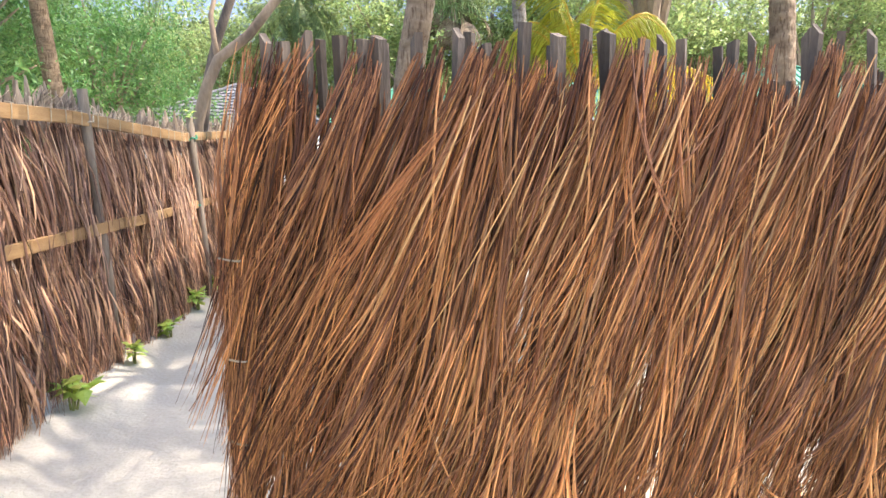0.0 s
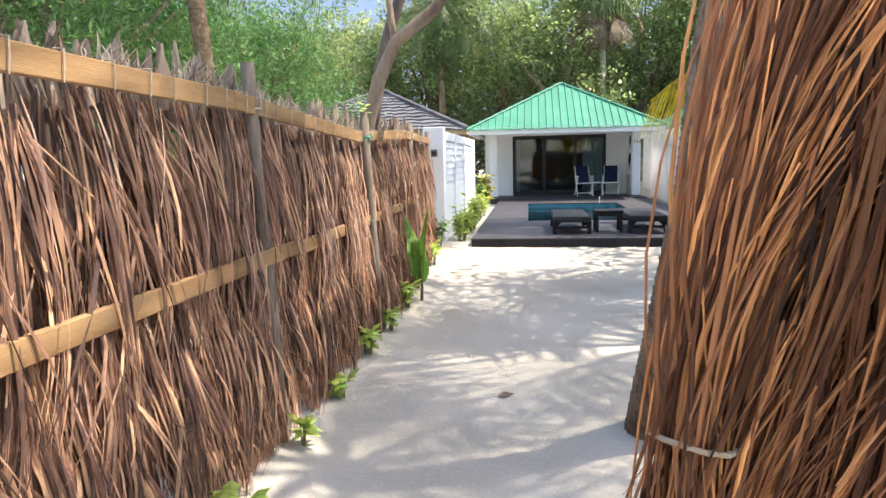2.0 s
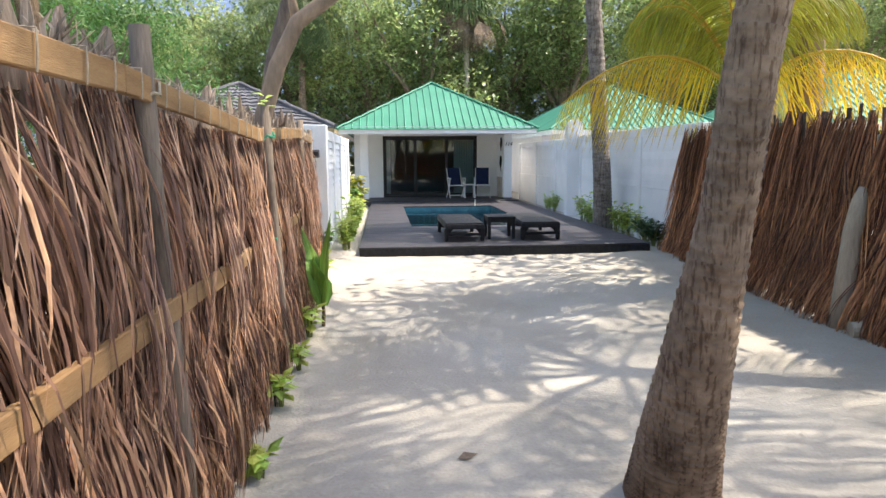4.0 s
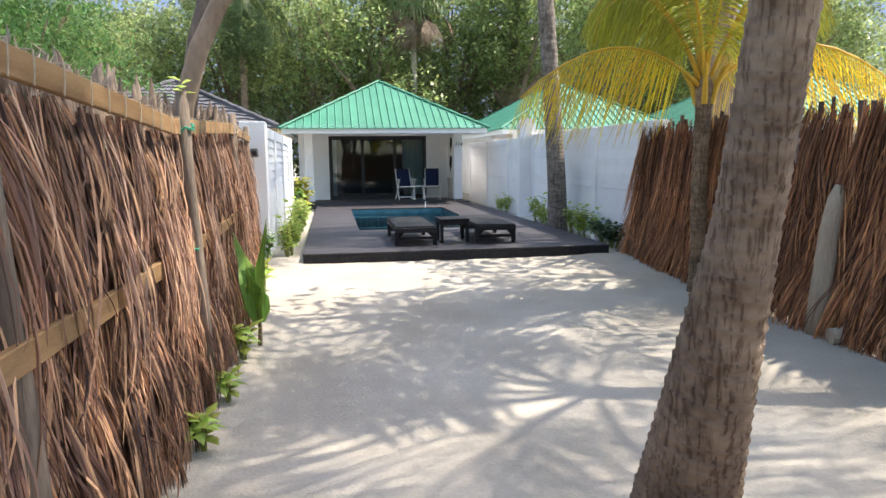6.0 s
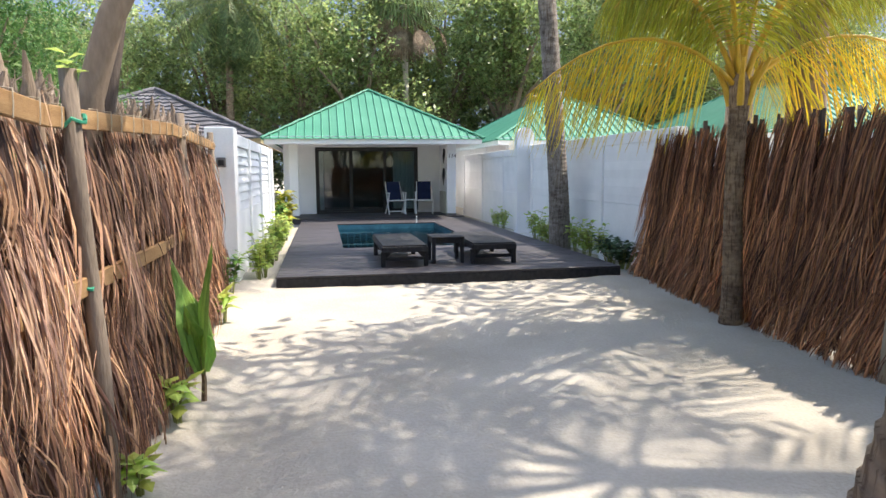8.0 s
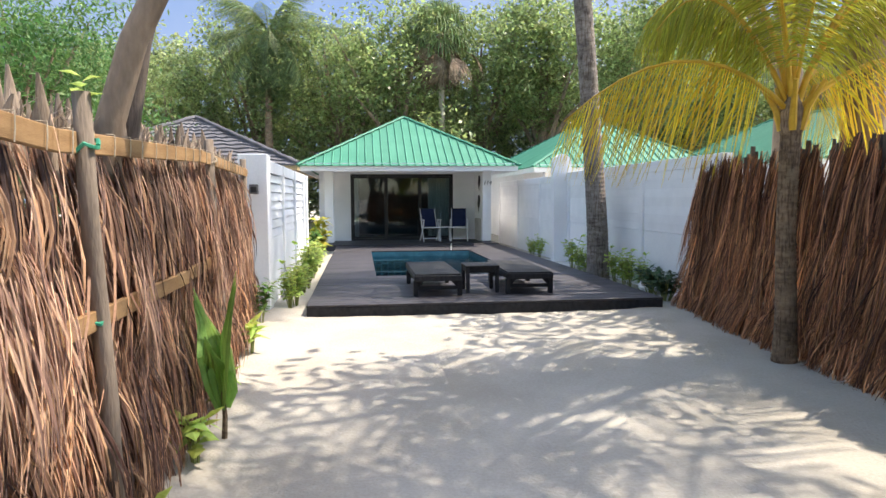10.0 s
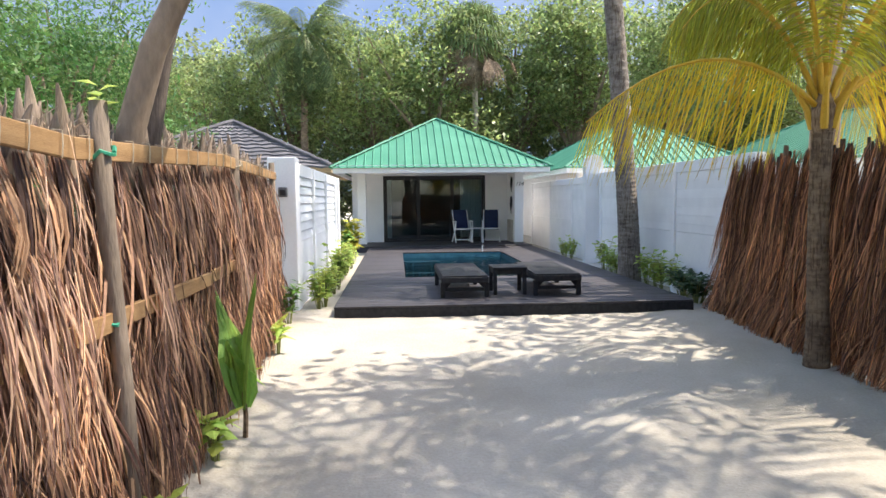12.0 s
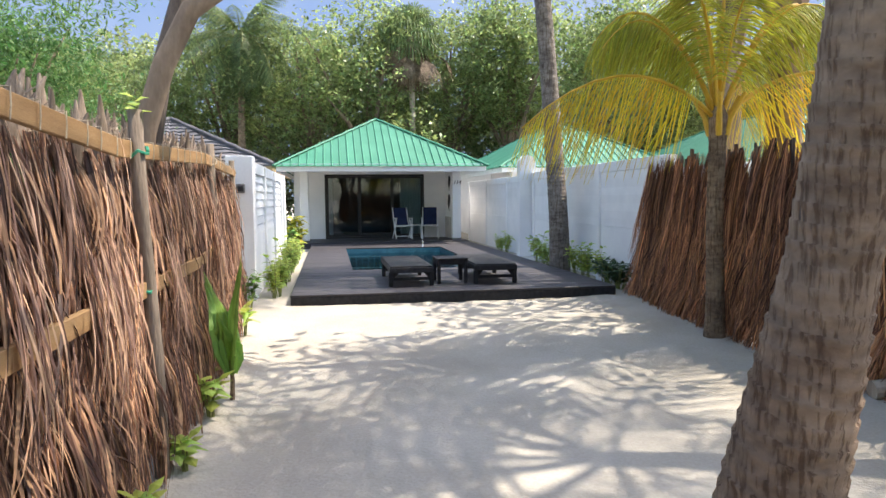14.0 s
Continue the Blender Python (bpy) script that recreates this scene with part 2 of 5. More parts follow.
M_RACHIS = surf("green_palm_stem", (0.16, 0.19, 0.05), (0.30, 0.30, 0.10), 4, 0.5, 0.1, 40)


def pool_tiles():
    m = surf("blue_pool_tile", (0.006, 0.03, 0.048), (0.014, 0.058, 0.085), 6, 0.3, 0.1, 40)
    n, k = m.node_tree.nodes, m.node_tree.links.new
    p = n["Principled BSDF"]
    br, tc = n.new("ShaderNodeTexBrick"), n.new("ShaderNodeTexCoord")
    br.offset = 0.0
    br.inputs["Scale"].default_value, br.inputs["Mortar Size"].default_value = 1.0, 0.018
    br.inputs["Brick Width"].default_value, br.inputs["Row Height"].default_value = 0.15, 0.15
    br.inputs["Color1"].default_value, br.inputs["Color2"].default_value = (0.8, 0.8, 0.8, 1), (1.2, 1.2, 1.2, 1)
    br.inputs["Mortar"].default_value = (5.0, 4.4, 3.8, 1)
    k(tc.outputs["Object"], br.inputs["Vector"])
    mul = n.new("ShaderNodeMix")
    mul.data_type, mul.blend_type = "RGBA", "MULTIPLY"
    mul.inputs[0].default_value = 1.0
    src = p.inputs["Base Color"].links[0].from_socket
    k(src, mul.inputs[6])
    k(br.outputs[0], mul.inputs[7])
    k(mul.outputs[2], p.inputs["Base Color"])
    return m


M_POOL = pool_tiles()


# ---- mesh helpers ----
class Shape:
    """Vertices and faces gathered into one mesh."""

    def __init__(self):
        self.v, self.f, self.mi = [], [], []

    def face(self, *pts):
        i = len(self.v)
        self.v += [tuple(p) for p in pts]
        self.f.append(tuple(range(i, i + len(pts))))

    def box(self, x0, x1, y0, y1, z0, z1, m=None, c=0.0):
        """A box; c cuts the upright and lying edges by that much."""
        bm = bmesh.new()
        bmesh.ops.create_cube(bm, size=1)
        for v in bm.verts:
            v.co = Vector(((x0, x1)[v.co.x > 0], (y0, y1)[v.co.y > 0], (z0, z1)[v.co.z > 0]))
        if c:
            bmesh.ops.bevel(bm, geom=list(bm.edges), offset=c, segments=1, affect="EDGES")
        return self.take(bm, m)

    def take(self, bm, m=None):
        i = len(self.v)
        bm.verts.index_update()
        self.v += [tuple(m @ v.co) if m else tuple(v.co) for v in bm.verts]
        self.f += [tuple(i + v.index for v in f.verts) for f in bm.faces]
        bm.free()
        return self

    def tube(self, path, radii, n=8, cap=True, flat=1.0):
        """A round bar along a path; radii one or one per point."""
        pts = [Vector(p) for p in path]
        rad = radii if isinstance(radii, (list, tuple)) else [radii] * len(pts)
        i0, side = len(self.v), None
        for j, p in enumerate(pts):
            d = (pts[min(j + 1, len(pts) - 1)] - pts[max(j - 1, 0)]).normalized()
            if side is None:
                side = d.cross(Vector((0, 0, 1)) if abs(d.z) < 0.9 else Vector((1, 0, 0))).normalized()
            side = (side - d * side.dot(d)).normalized()
            up = side.cross(d)
            for q in range(n):
                a = 2 * math.pi * q / n
                self.v.append(tuple(p + (side * math.cos(a) + up * (math.sin(a) * flat)) * rad[j]))
        for j in range(len(pts) - 1):
            for q in range(n):
                a, b = i0 + j * n + q, i0 + j * n + (q + 1) % n
                self.f.append((a, b, b + n, a + n))
        if cap:
            self.f.append(tuple(i0 + q for q in reversed(range(n))))
            self.f.append(tuple(i0 + (len(pts) - 1) * n + q for q in range(n)))
        return self

    def blade(self, path, width, side, fold=0.25):
        """A folded strip along a path, tapering to both ends; width one value."""
        i0, pts = len(self.v), [Vector(p) for p in path]
        k = len(pts)
        nrm = (pts[-1] - pts[0]).cross(side).normalized()
        for j, p in enumerate(pts):
            t = j / (k - 1)
            w = width * (0.45 + 1.1 * t if t < 0.5 else 1.0 - 1.75 * (t - 0.5)) * 0.5
            self.v += [tuple(p - side * w), tuple(p + nrm * w * fold * 2), tuple(p + side * w)]
        for j in range(k - 1):
            a = i0 + 3 * j
            self.f += [(a, a + 1, a + 4, a + 3), (a + 1, a + 2, a + 5, a + 4)]
        return self

    def leaf(self, base, d, side, length, width, droop=0.2):
        """A pointed leaf with a fold along its rib."""
        n = d.cross(side)
        m1, tip = base + d * length * 0.45 - n * length * 0.04, base + d * length - Vector((0, 0, droop * length))
        i = len(self.v)
        self.v += [tuple(base), tuple(m1 - side * width * 0.5 + n * width * 0.15), tuple(m1), tuple(m1 + side * width * 0.5 + n * width * 0.15), tuple(tip)]
        self.f += [(i, i + 2, i + 1), (i, i + 3, i + 2), (i + 1, i + 2, i + 4), (i + 2, i + 3, i + 4)]
        return self

    def mesh(self, name, material, smooth=False):
        me = bpy.data.meshes.new(name)
        me.from_pydata(self.v, [], self.f)
        me.materials.append(material)
        if smooth:
            me.polygons.foreach_set("use_smooth", [True] * len(me.polygons))
        me.update()
        return me


def part(name, shape, material, parent=None, label="", smooth=False):
    """One mesh object, from a Shape or a mesh, under a thing or a part."""
    me = shape if isinstance(shape, bpy.types.Mesh) else shape.mesh(name, material, smooth)
    ob = new(name, me)
    if parent is not None:
        ob.parent = parent
    if label:
        ob["label"] = label
    return ob


def thing(name, label, category, at=(0, 0, 0), group="", kind="", rz=0):
    ob = new(name)
    ob.empty_display_size = 0.1
    ob.matrix_world = pose(*at, 0, 0, rz)
    return tagged(ob, label, category, group, kind)


def structure(name, shape, material, label, category, smooth=False):
    return tagged(part(name, shape, material, None, "", smooth), label, category, "", "structure")


def rv(a, b):
    return random.uniform(a, b)


# ---- ground ----
DECK = (-1.74, 2.74, 12.42, 22.6)
POOL = (-0.84, 1.58, 15.4, 20.6)


def ground_height(x, y):
    z = 0.085 * min(1, max(0, (y - 8.5) / 3.9))
    z += 0.030 * noise.noise((x * 0.7, y * 0.7, 0)) + 0.016 * noise.noise((x * 2.3, y * 2.3, 3)) + 0.012 * noise.noise((x * 6.0, y * 6.0, 5))
    if -1.5 < y < 13 and x < -1.7:
        z += 0.05 * min(1, (-1.7 - x) / 0.4)
    z -= 1.75 if DECK[0] + 0.3 < x < DECK[1] - 0.3 and DECK[2] + 0.4 < y < DECK[3] + 1.5 else 0
    return z


def axis_lines(a, b, step):
    mid = [a + i * step for i in range(int((b - a) / step) + 1)]
    out, s = [], step
    while s < 700:
        s *= 1.6
        out.append(s)
    return [mid[0] - o for o in reversed(out)] + mid + [mid[-1] + o for o in out]


def build_ground():
    xs, ys = axis_lines(-4.2, 4.4, 0.085), axis_lines(-1.5, 15.0, 0.085)
    s = Shape()
    s.v = [(x, y, ground_height(x, y) if abs(x) < 60 and abs(y) < 80 else 0.0) for y in ys for x in xs]
    w = len(xs)
    s.f = [(j * w + i, j * w + i + 1, (j + 1) * w + i + 1, (j + 1) * w + i) for j in range(len(ys) - 1) for i in range(w - 1)]
    structure("ground", s, M_SAND, "pale coral sand ground with footprints and dappled shade", "sand", True)


build_ground()


# ---- distant sky ----
def sky_backdrop():
    """A far arc of hazy blue sky beyond the wood."""
    m = bpy.data.materials.new("hazy_blue_sky")
    m.use_nodes = True
    n, k = m.node_tree.nodes, m.node_tree.links.new
    n.remove(n["Principled BSDF"])
    tc, no, ramp, em = n.new("ShaderNodeTexCoord"), n.new("ShaderNodeTexNoise"), n.new("ShaderNodeValToRGB"), n.new("ShaderNodeEmission")
    no.inputs["Scale"].default_value, no.inputs["Detail"].default_value = 0.008, 5
    ramp.color_ramp.elements[0].position, ramp.color_ramp.elements[1].position = 0.42, 0.75
    ramp.color_ramp.elements[0].color, ramp.color_ramp.elements[1].color = (0.095, 0.155, 0.29, 1), (0.20, 0.25, 0.34, 1)
    k(tc.outputs["Object"], no.inputs["Vector"])
    k(no.outputs[0], ramp.inputs[0])
    k(ramp.outputs[0], em.inputs[0])
    k(em.outputs[0], n["Material Output"].inputs[0])
    s, c = Shape(), 40
    for z in (-2, 60, 120, 180, 240):
        s.v += [(420 * math.sin(a), 420 * math.cos(a), z) for a in [radians(-65 + 130 * i / c) for i in range(c + 1)]]
    s.f = [(r * (c + 1) + i, r * (c + 1) + i + 1, (r + 1) * (c + 1) + i + 1, (r + 1) * (c + 1) + i) for r in range(4) for i in range(c)]
    structure("backdrop", s, m, "hazy blue sky with thin cloud beyond the wood", "sky")


sky_backdrop()


# ---- thatched fences ----
def strand_path(x, y, z, length, lean, bulge, curl, flare=0.0, k=6):
    """A leaflet hanging from (x, y, z): it drifts sideways by lean, bellies outwards (-y) and curls at the end."""
    pts, wig = [], random.gauss(0, 0.006)
    for j in range(k):
        t = j / (k - 1)
        zz = max(0.03, z - length * t * math.sqrt(max(0.2, 1 - lean * lean * 0.6)))
        pts.append((x - lean * length * t + curl * t * t + wig * math.sin(t * 7 + wig * 900), y - bulge * math.sin(math.pi * min(1, t * 0.8)) - 0.02 * t - flare * max(0.0, 1 - zz / 1.3) ** 1.6, zz))
    return pts


def thatch_mesh(name, material, tiers, lean, fan, wide, depth, flare=0.0, root=0.05, group=8, stray=0.07):
    """One hanging palm frond: tiers of (number, top low, top high, length low, length high), its leaflets in loose locks."""
    s = Shape()
    tilt = random.gauss(0, fan * 0.4)
    for count, za, zb, la, lb in tiers:
        left = count
        while left > 0:
            m = min(left, random.randint(group - 4, group + 4))
            left -= m
            u = rv(-1, 1)
            zc, lc, yc = rv(za, zb), rv(la, lb), -rv(0, depth)
            le0, cu0, bu0, fl0, tw0 = lean + tilt - u * fan + random.gauss(0, fan * 0.5), random.gauss(0, 0.07), rv(0.0, 0.07), flare * rv(0.5, 1.15), rv(-0.6, 0.6)
            for q in range(m):
                z = min(zb, zc + rv(-0.05, 0.05))
                ln = min(lc * rv(0.8, 1.12), z - 0.02)
                x = u * root + rv(-0.022, 0.022)
                tw = tw0 + rv(-0.5, 0.5)
                wild = random.random() < stray
                s.blade(strand_path(x, yc - rv(0, 0.025), z, ln, le0 + random.gauss(0, 0.16 if wild else 0.035), bu0 + rv(0, 0.015) + (0.06 if wild else 0), cu0 + random.gauss(0, 0.1 if wild else 0.02), fl0), rv(*wide), Vector((math.cos(tw), math.sin(tw), 0)), rv(0.1, 0.5))
    return s.mesh(name, material)


def tuft_mesh(name, material):
    """Folded leaflet ends standing up above the rail."""
    s = Shape()
    for _ in range(9):
        x, up, d, tw = rv(-0.07, 0.07), rv(0.10, 0.26), random.gauss(0, 0.045), rv(-0.6, 0.6)
        s.blade([(x, rv(-0.02, 0.03), 1.72), (x + d * 0.3, 0.01, 1.72 + up * 0.4), (x + d * 0.7, 0.01 + rv(-0.02, 0.02), 1.72 + up * 0.8), (x + d * 1.3, rv(-0.05, 0.05), 1.72 + up)], rv(0.011, 0.03), Vector((math.cos(tw), math.sin(tw), 0)), 0.5)
    return s.mesh(name, material)


def stub_mesh(name, material, z0, z1, w):
    """A cut palm stalk: a tapering trough, slanted at its top."""
    s, t = Shape(), w * 0.35
    a, b = rv(-0.012, 0.012), rv(-0.018, 0.018)
    low = [(-w * .42 + 0, 0.0), (0, -t), (w * .42, 0.0), (0, t * .5)]
    top = [(-w * .5 + b, a), (b, a - t), (w * .5 + b, a), (b, a + t * .5)]
    tilt = rv(-0.02, 0.02)
    s.v = [(x, y, z0) for x, y in low] + [(x * rv(0.9, 1.15), y, z1 + (tilt if i in (0, 3) else -tilt)) for i, (x, y) in enumerate(top)]
    s.f = [(0, 1, 5, 4), (1, 2, 6, 5), (2, 3, 7, 6), (3, 0, 4, 7), (4, 5, 6, 7), (3, 2, 1, 0)]
    return s.mesh(name, material)


def sheath_mesh(name, material, z0, z1, w):
    """A dry leaf base: a curved shell, broad below and drawn out to a slanting point."""
    s, n, m = Shape(), 6, 6
    tip, hook = rv(-0.6, 0.6) * w, rv(-0.05, 0.02)
    for layer in (0.0, 0.007):
        for j in range(m + 1):
            t = j / m
            half = w * 0.5 * (1 - t ** 1.7) + 0.004
            for i in range(n + 1):
                u = -1 + 2 * i / n
                s.v.append((u * half + tip * t * t, layer + (u * u - 0.6) * half * 0.7 + hook * t * t, z0 + (z1 - z0) * t))
    row, lay = n + 1, (n + 1) * (m + 1)
    for j in range(m):
        for i in range(n):
            a = j * row + i
            s.f += [(a, a + 1, a + row + 1, a + row), (lay + a, lay + a + row, lay + a + row + 1, lay + a + 1)]
        for a in (j * row, j * row + n):
            s.f.append((a, a + row, lay + a + row, lay + a))
    return s.mesh(name, material)


def fence(label, line, turn, pitch, fronds, stubs, seed, stalks=1, tufts=(), lean=5.0, dip=None):
    """Fronds set side by side along a line of (x, y) points, each with its cut stalk; returns the fence."""
    rnd = random.Random(seed)
    fe = thing("thatched_fence", label, "fence")
    pts = [Vector(p) for p in line]
    gone = 0.0
    for a, b in zip(pts, pts[1:]):
        d, ln = (b - a).normalized(), (b - a).length
        ang = math.degrees(math.atan2(d.y, d.x)) + turn
        s = pitch - gone
        while s < ln:
            p = a + d * s
            fr = part("frond", rnd.choice(fronds), None, fe)
            fr.matrix_basis = pose(p.x, p.y, rnd.uniform(-0.04, 0.04) - (dip(p.y) if dip else 0.0), 0, rnd.uniform(-3, 3), ang + rnd.uniform(-7, 7))
            tagged(fr, kind="stuff")
            if tufts:
                tagged(part("tuft", rnd.choice(tufts), None, fr), kind="stuff")
            for q in range(stalks):
                st = part("stalk", rnd.choice(stubs), None, fr)
                st.matrix_basis = pose(rnd.uniform(-0.02, 0.02) + 0.05 * q, 0.02 + 0.02 * q, rnd.uniform(-0.01, 0.006) * lean, rnd.uniform(-2, 1), rnd.uniform(-lean, lean), rnd.uniform(-25, 25))
            s += pitch * rnd.uniform(0.75, 1.25)
        gone = ln - (s - pitch)
        gone = max(0.0, min(pitch * 0.9, gone))
    return fe


# near fence across the way
near_fronds = [thatch_mesh("near_frond", M_THATCH, [(72, 1.72, 1.87, 0.6, 1.1), (70, 1.3, 1.76, 0.7, 1.05), (80, 0.85, 1.4, 0.6, 0.95), (76, 0.35, 1.0, 0.5, 0.9), (60, 0.12, 0.5, 0.1, 0.45)], 0.33, 0.13, (0.004, 0.013), 0.13, 0.0, 0.04, 12, 0.03) for _ in range(12)]
end_fronds = [thatch_mesh("near_frond", M_THATCH, [(70, 1.4, 1.94, 0.7, 1.05), (60, 0.85, 1.4, 0.6, 0.9), (50, 0.35, 0.9, 0.4, 0.8), (40, 0.12, 0.45, 0.1, 0.42)], 0.14, 0.07, (0.004, 0.013), 0.08, 0.0, 0.05, 8, 0.0) for _ in range(4)]
near_stubs = [stub_mesh("stalk", M_STUB, 1.2, rv(1.925, 1.95), rv(0.036, 0.056)) for _ in range(8)]
fence_near = fence("brown dry palm frond fence with dark cut stalks on sand", [(-0.09, 2.46), (3.35, 2.46)], 0, 0.08, near_fronds, near_stubs, 3, lean=2.0)
for i, x in enumerate((-0.44, -0.37, -0.30, -0.24, -0.17, -0.11, -0.05)):
    fr = tagged(part("frond", end_fronds[i % 4], None, fence_near), kind="stuff")
    fr.matrix_basis = pose(x, 2.55, 0, 0, 0, 0)
    part("stalk", near_stubs[i], None, fr).matrix_basis = pose(0, 0.012, 0.0, 2, 0, 0)


def loose_leaflets(parent, material, count, place, lean, length, wide, seed):
    """Single leaflets lying over the fence's face, each a piece of its own; place(random) gives x, y, z and the turn."""
    random.seed(seed)
    kinds = []
    for _ in range(14):
        ln, tw = rv(*length), rv(-0.7, 0.7)
        kinds.append(Shape().blade(strand_path(0, 0, 0.0 + 3, ln, lean + random.gauss(0, 0.12), rv(0.01, 0.05), random.gauss(0, 0.06), 0.0, 7), rv(*wide), Vector((math.cos(tw), math.sin(tw), 0)), rv(0.15, 0.5)).mesh("leaflet", material))
    for _ in range(count):
        x, y, z, rz = place(random)
        part("leaflet", random.choice(kinds), None, parent).matrix_basis = pose(x, y, z, 0, 0, rz) @ pose(0, 0, 0, rv(-2, 2), rv(-6, 6), 0) @ pose(0, 0, -3)


M_LEAFLET = surf("loose_palm_leaflet", (0.25, 0.13, 0.07), (0.60, 0.38, 0.22), 5, 0.6, 0.25, 90, "object", 0.4, 0.015, stretch=(1, 1, 0.15), tint=[(0.5, 0.42, 0.38), (0.95, 0.85, 0.75), (1.45, 1.25, 1.05)], trans=0.12, spec=0.35)
loose_leaflets(fence_near, M_LEAFLET, 200, lambda q: (q.uniform(0.22, 2.3), 2.315 + q.uniform(-0.02, 0.03), q.uniform(0.75, 1.84), q.uniform(-6, 6)), 0.36, (0.55, 0.95), (0.006, 0.014), 17)
# a slanting orange frond lying over the face
slant = Shape()
for _ in range(16):
    a0 = rv(-0.012, 0.012)
    z0 = rv(1.5, 1.68)
    le = 0.66 + random.gauss(0, 0.04)
    slant.blade(strand_path(0.17 + a0 + (z0 - 1.62) * 0.77, 2.25 - rv(0, 0.02), z0, rv(0.4, 0.72), le, 0.02, random.gauss(0, 0.02)), rv(0.006, 0.013), Vector((0.9, 0.3, 0)), 0.3)
tagged(part("slanting_frond", slant, surf("orange_palm_leaflet", (0.28, 0.11, 0.045), (0.52, 0.22, 0.085), 5, 0.6, 0.25, 90, "island", 0.3, stretch=(1, 1, 0.15), trans=0.12), fence_near, "orange-brown slanting frond"), kind="stuff")


def tied_bundle(z_tie, top, parent, seed):
    """Leaflets gathered to a tie at the fence's free end, flaring below it."""
    random.seed(seed)
    s = Shape()
    for _ in range(360):
        z0, le = z_tie + rv(0.3, top), rv(0.12, 0.34)
        x0 = -0.57 + rv(0.0, 0.10) + (z0 - z_tie) * rv(0.0, 0.34)
        y0 = 2.49 + rv(-0.10, 0.06)
        xt, yt = -0.585 + random.gauss(0, 0.022), 2.45 + random.gauss(0, 0.02)
        xe, ye = xt + random.gauss(-0.02, 0.035) * le * 3, yt + random.gauss(-0.01, 0.05)
        bow = rv(-0.05, 0.01) * min(1.0, (z0 - z_tie) / 0.5)
        pts = [((x0 + (xt - x0) * t ** 0.8) + bow * math.sin(math.pi * t), y0 + (yt - y0) * t, z0 + (z_tie - z0) * t) for t in (0, 0.2, 0.4, 0.6, 0.8, 1)]
        pts += [((xt + xe) / 2, (yt + ye) / 2, z_tie - le * 0.5), (xe, ye, z_tie - le)]
        tw = rv(-0.9, 0.9)
        s.blade(pts, rv(0.004, 0.0095), Vector((math.cos(tw), math.sin(tw), 0)), 0.3)
    ob = tagged(part("end_lock", s, M_THATCH, parent), kind="stuff")
    ring = Shape().tube([(-0.585 + 0.053 * math.cos(a), 2.45 + 0.053 * math.sin(a), z_tie + 0.006 * math.sin(2 * a)) for a in [i * math.pi / 6 for i in range(13)]], 0.004, 5)
    part("tie", ring, M_TWINE, ob, "pale twine tie")


for i, (zt, tp) in enumerate(((1.17, 0.76), (0.80, 0.62), (0.48, 0.55), (0.2, 0.5))):
    tied_bundle(zt, tp, fence_near, 20 + i)
random.seed(5)

# long fence beside the way
long_fronds = [thatch_mesh("long_frond", M_THATCH_GREY, [(84, 1.5, 1.78, 0.5, 0.95), (46, 1.1, 1.5, 0.4, 0.7), (84, 0.72, 1.02, 0.45, 0.95), (36, 0.3, 0.7, 0.2, 0.6)], -0.03, 0.19, (0.007, 0.021), 0.09, 0.12, 0.05, 12) for _ in range(16)]
long_stubs = [sheath_mesh("stalk", M_STUB_GREY, 1.70, rv(1.92, 2.06), rv(0.085, 0.14)) for _ in range(16)]
def sag(y):
    """How far the top of the long fence dips between its ends."""
    return 0.09 * max(0.0, 1 - abs(y - 6.9) / 2.3)


LONG = [(-2.16, -1.2), (-2.18, 5.0), (-2.24, 9.6), (-2.44, 12.45)]
fence_long = fence("weathered palm frond fence with pine rails and grey poles", [(x - 0.105, y) for x, y in LONG], 0, 0.10, long_fronds, long_stubs, 7, 2, [tuft_mesh("tuft", M_TUFT) for _ in range(8)], dip=sag)


def long_x(y):
    for (x0, y0), (x1, y1) in zip(LONG, LONG[1:]):
        if y <= y1:
            return x0 + (x1 - x0) * (y - y0) / (y1 - y0)
    return LONG[-1][0]


def rails(parent, z, y0, y1, off, h, breaks):
    ys = [y0, *breaks, y1]
    for a, b in zip(ys, ys[1:]):
        xa, xb = long_x(a) + off, long_x(b - 0.01) + off
        r = Shape().box(-0.014, 0.014, 0, math.hypot(b - a - 0.006, xb - xa), -h / 2, h / 2, None, 0.004)
        ob = part("rail", r, M_RAIL, parent)
        za, zb = (z - sag(a), z - sag(b)) if z > 1.5 else (z + 0.012 * math.sin(a * 3), z + 0.012 * math.sin(a * 3))
        ob.matrix_basis = pose(xa, a, za, math.degrees(math.atan2(zb - za, b - a)), 0, -math.degrees(math.atan2(xb - xa, b - a)))


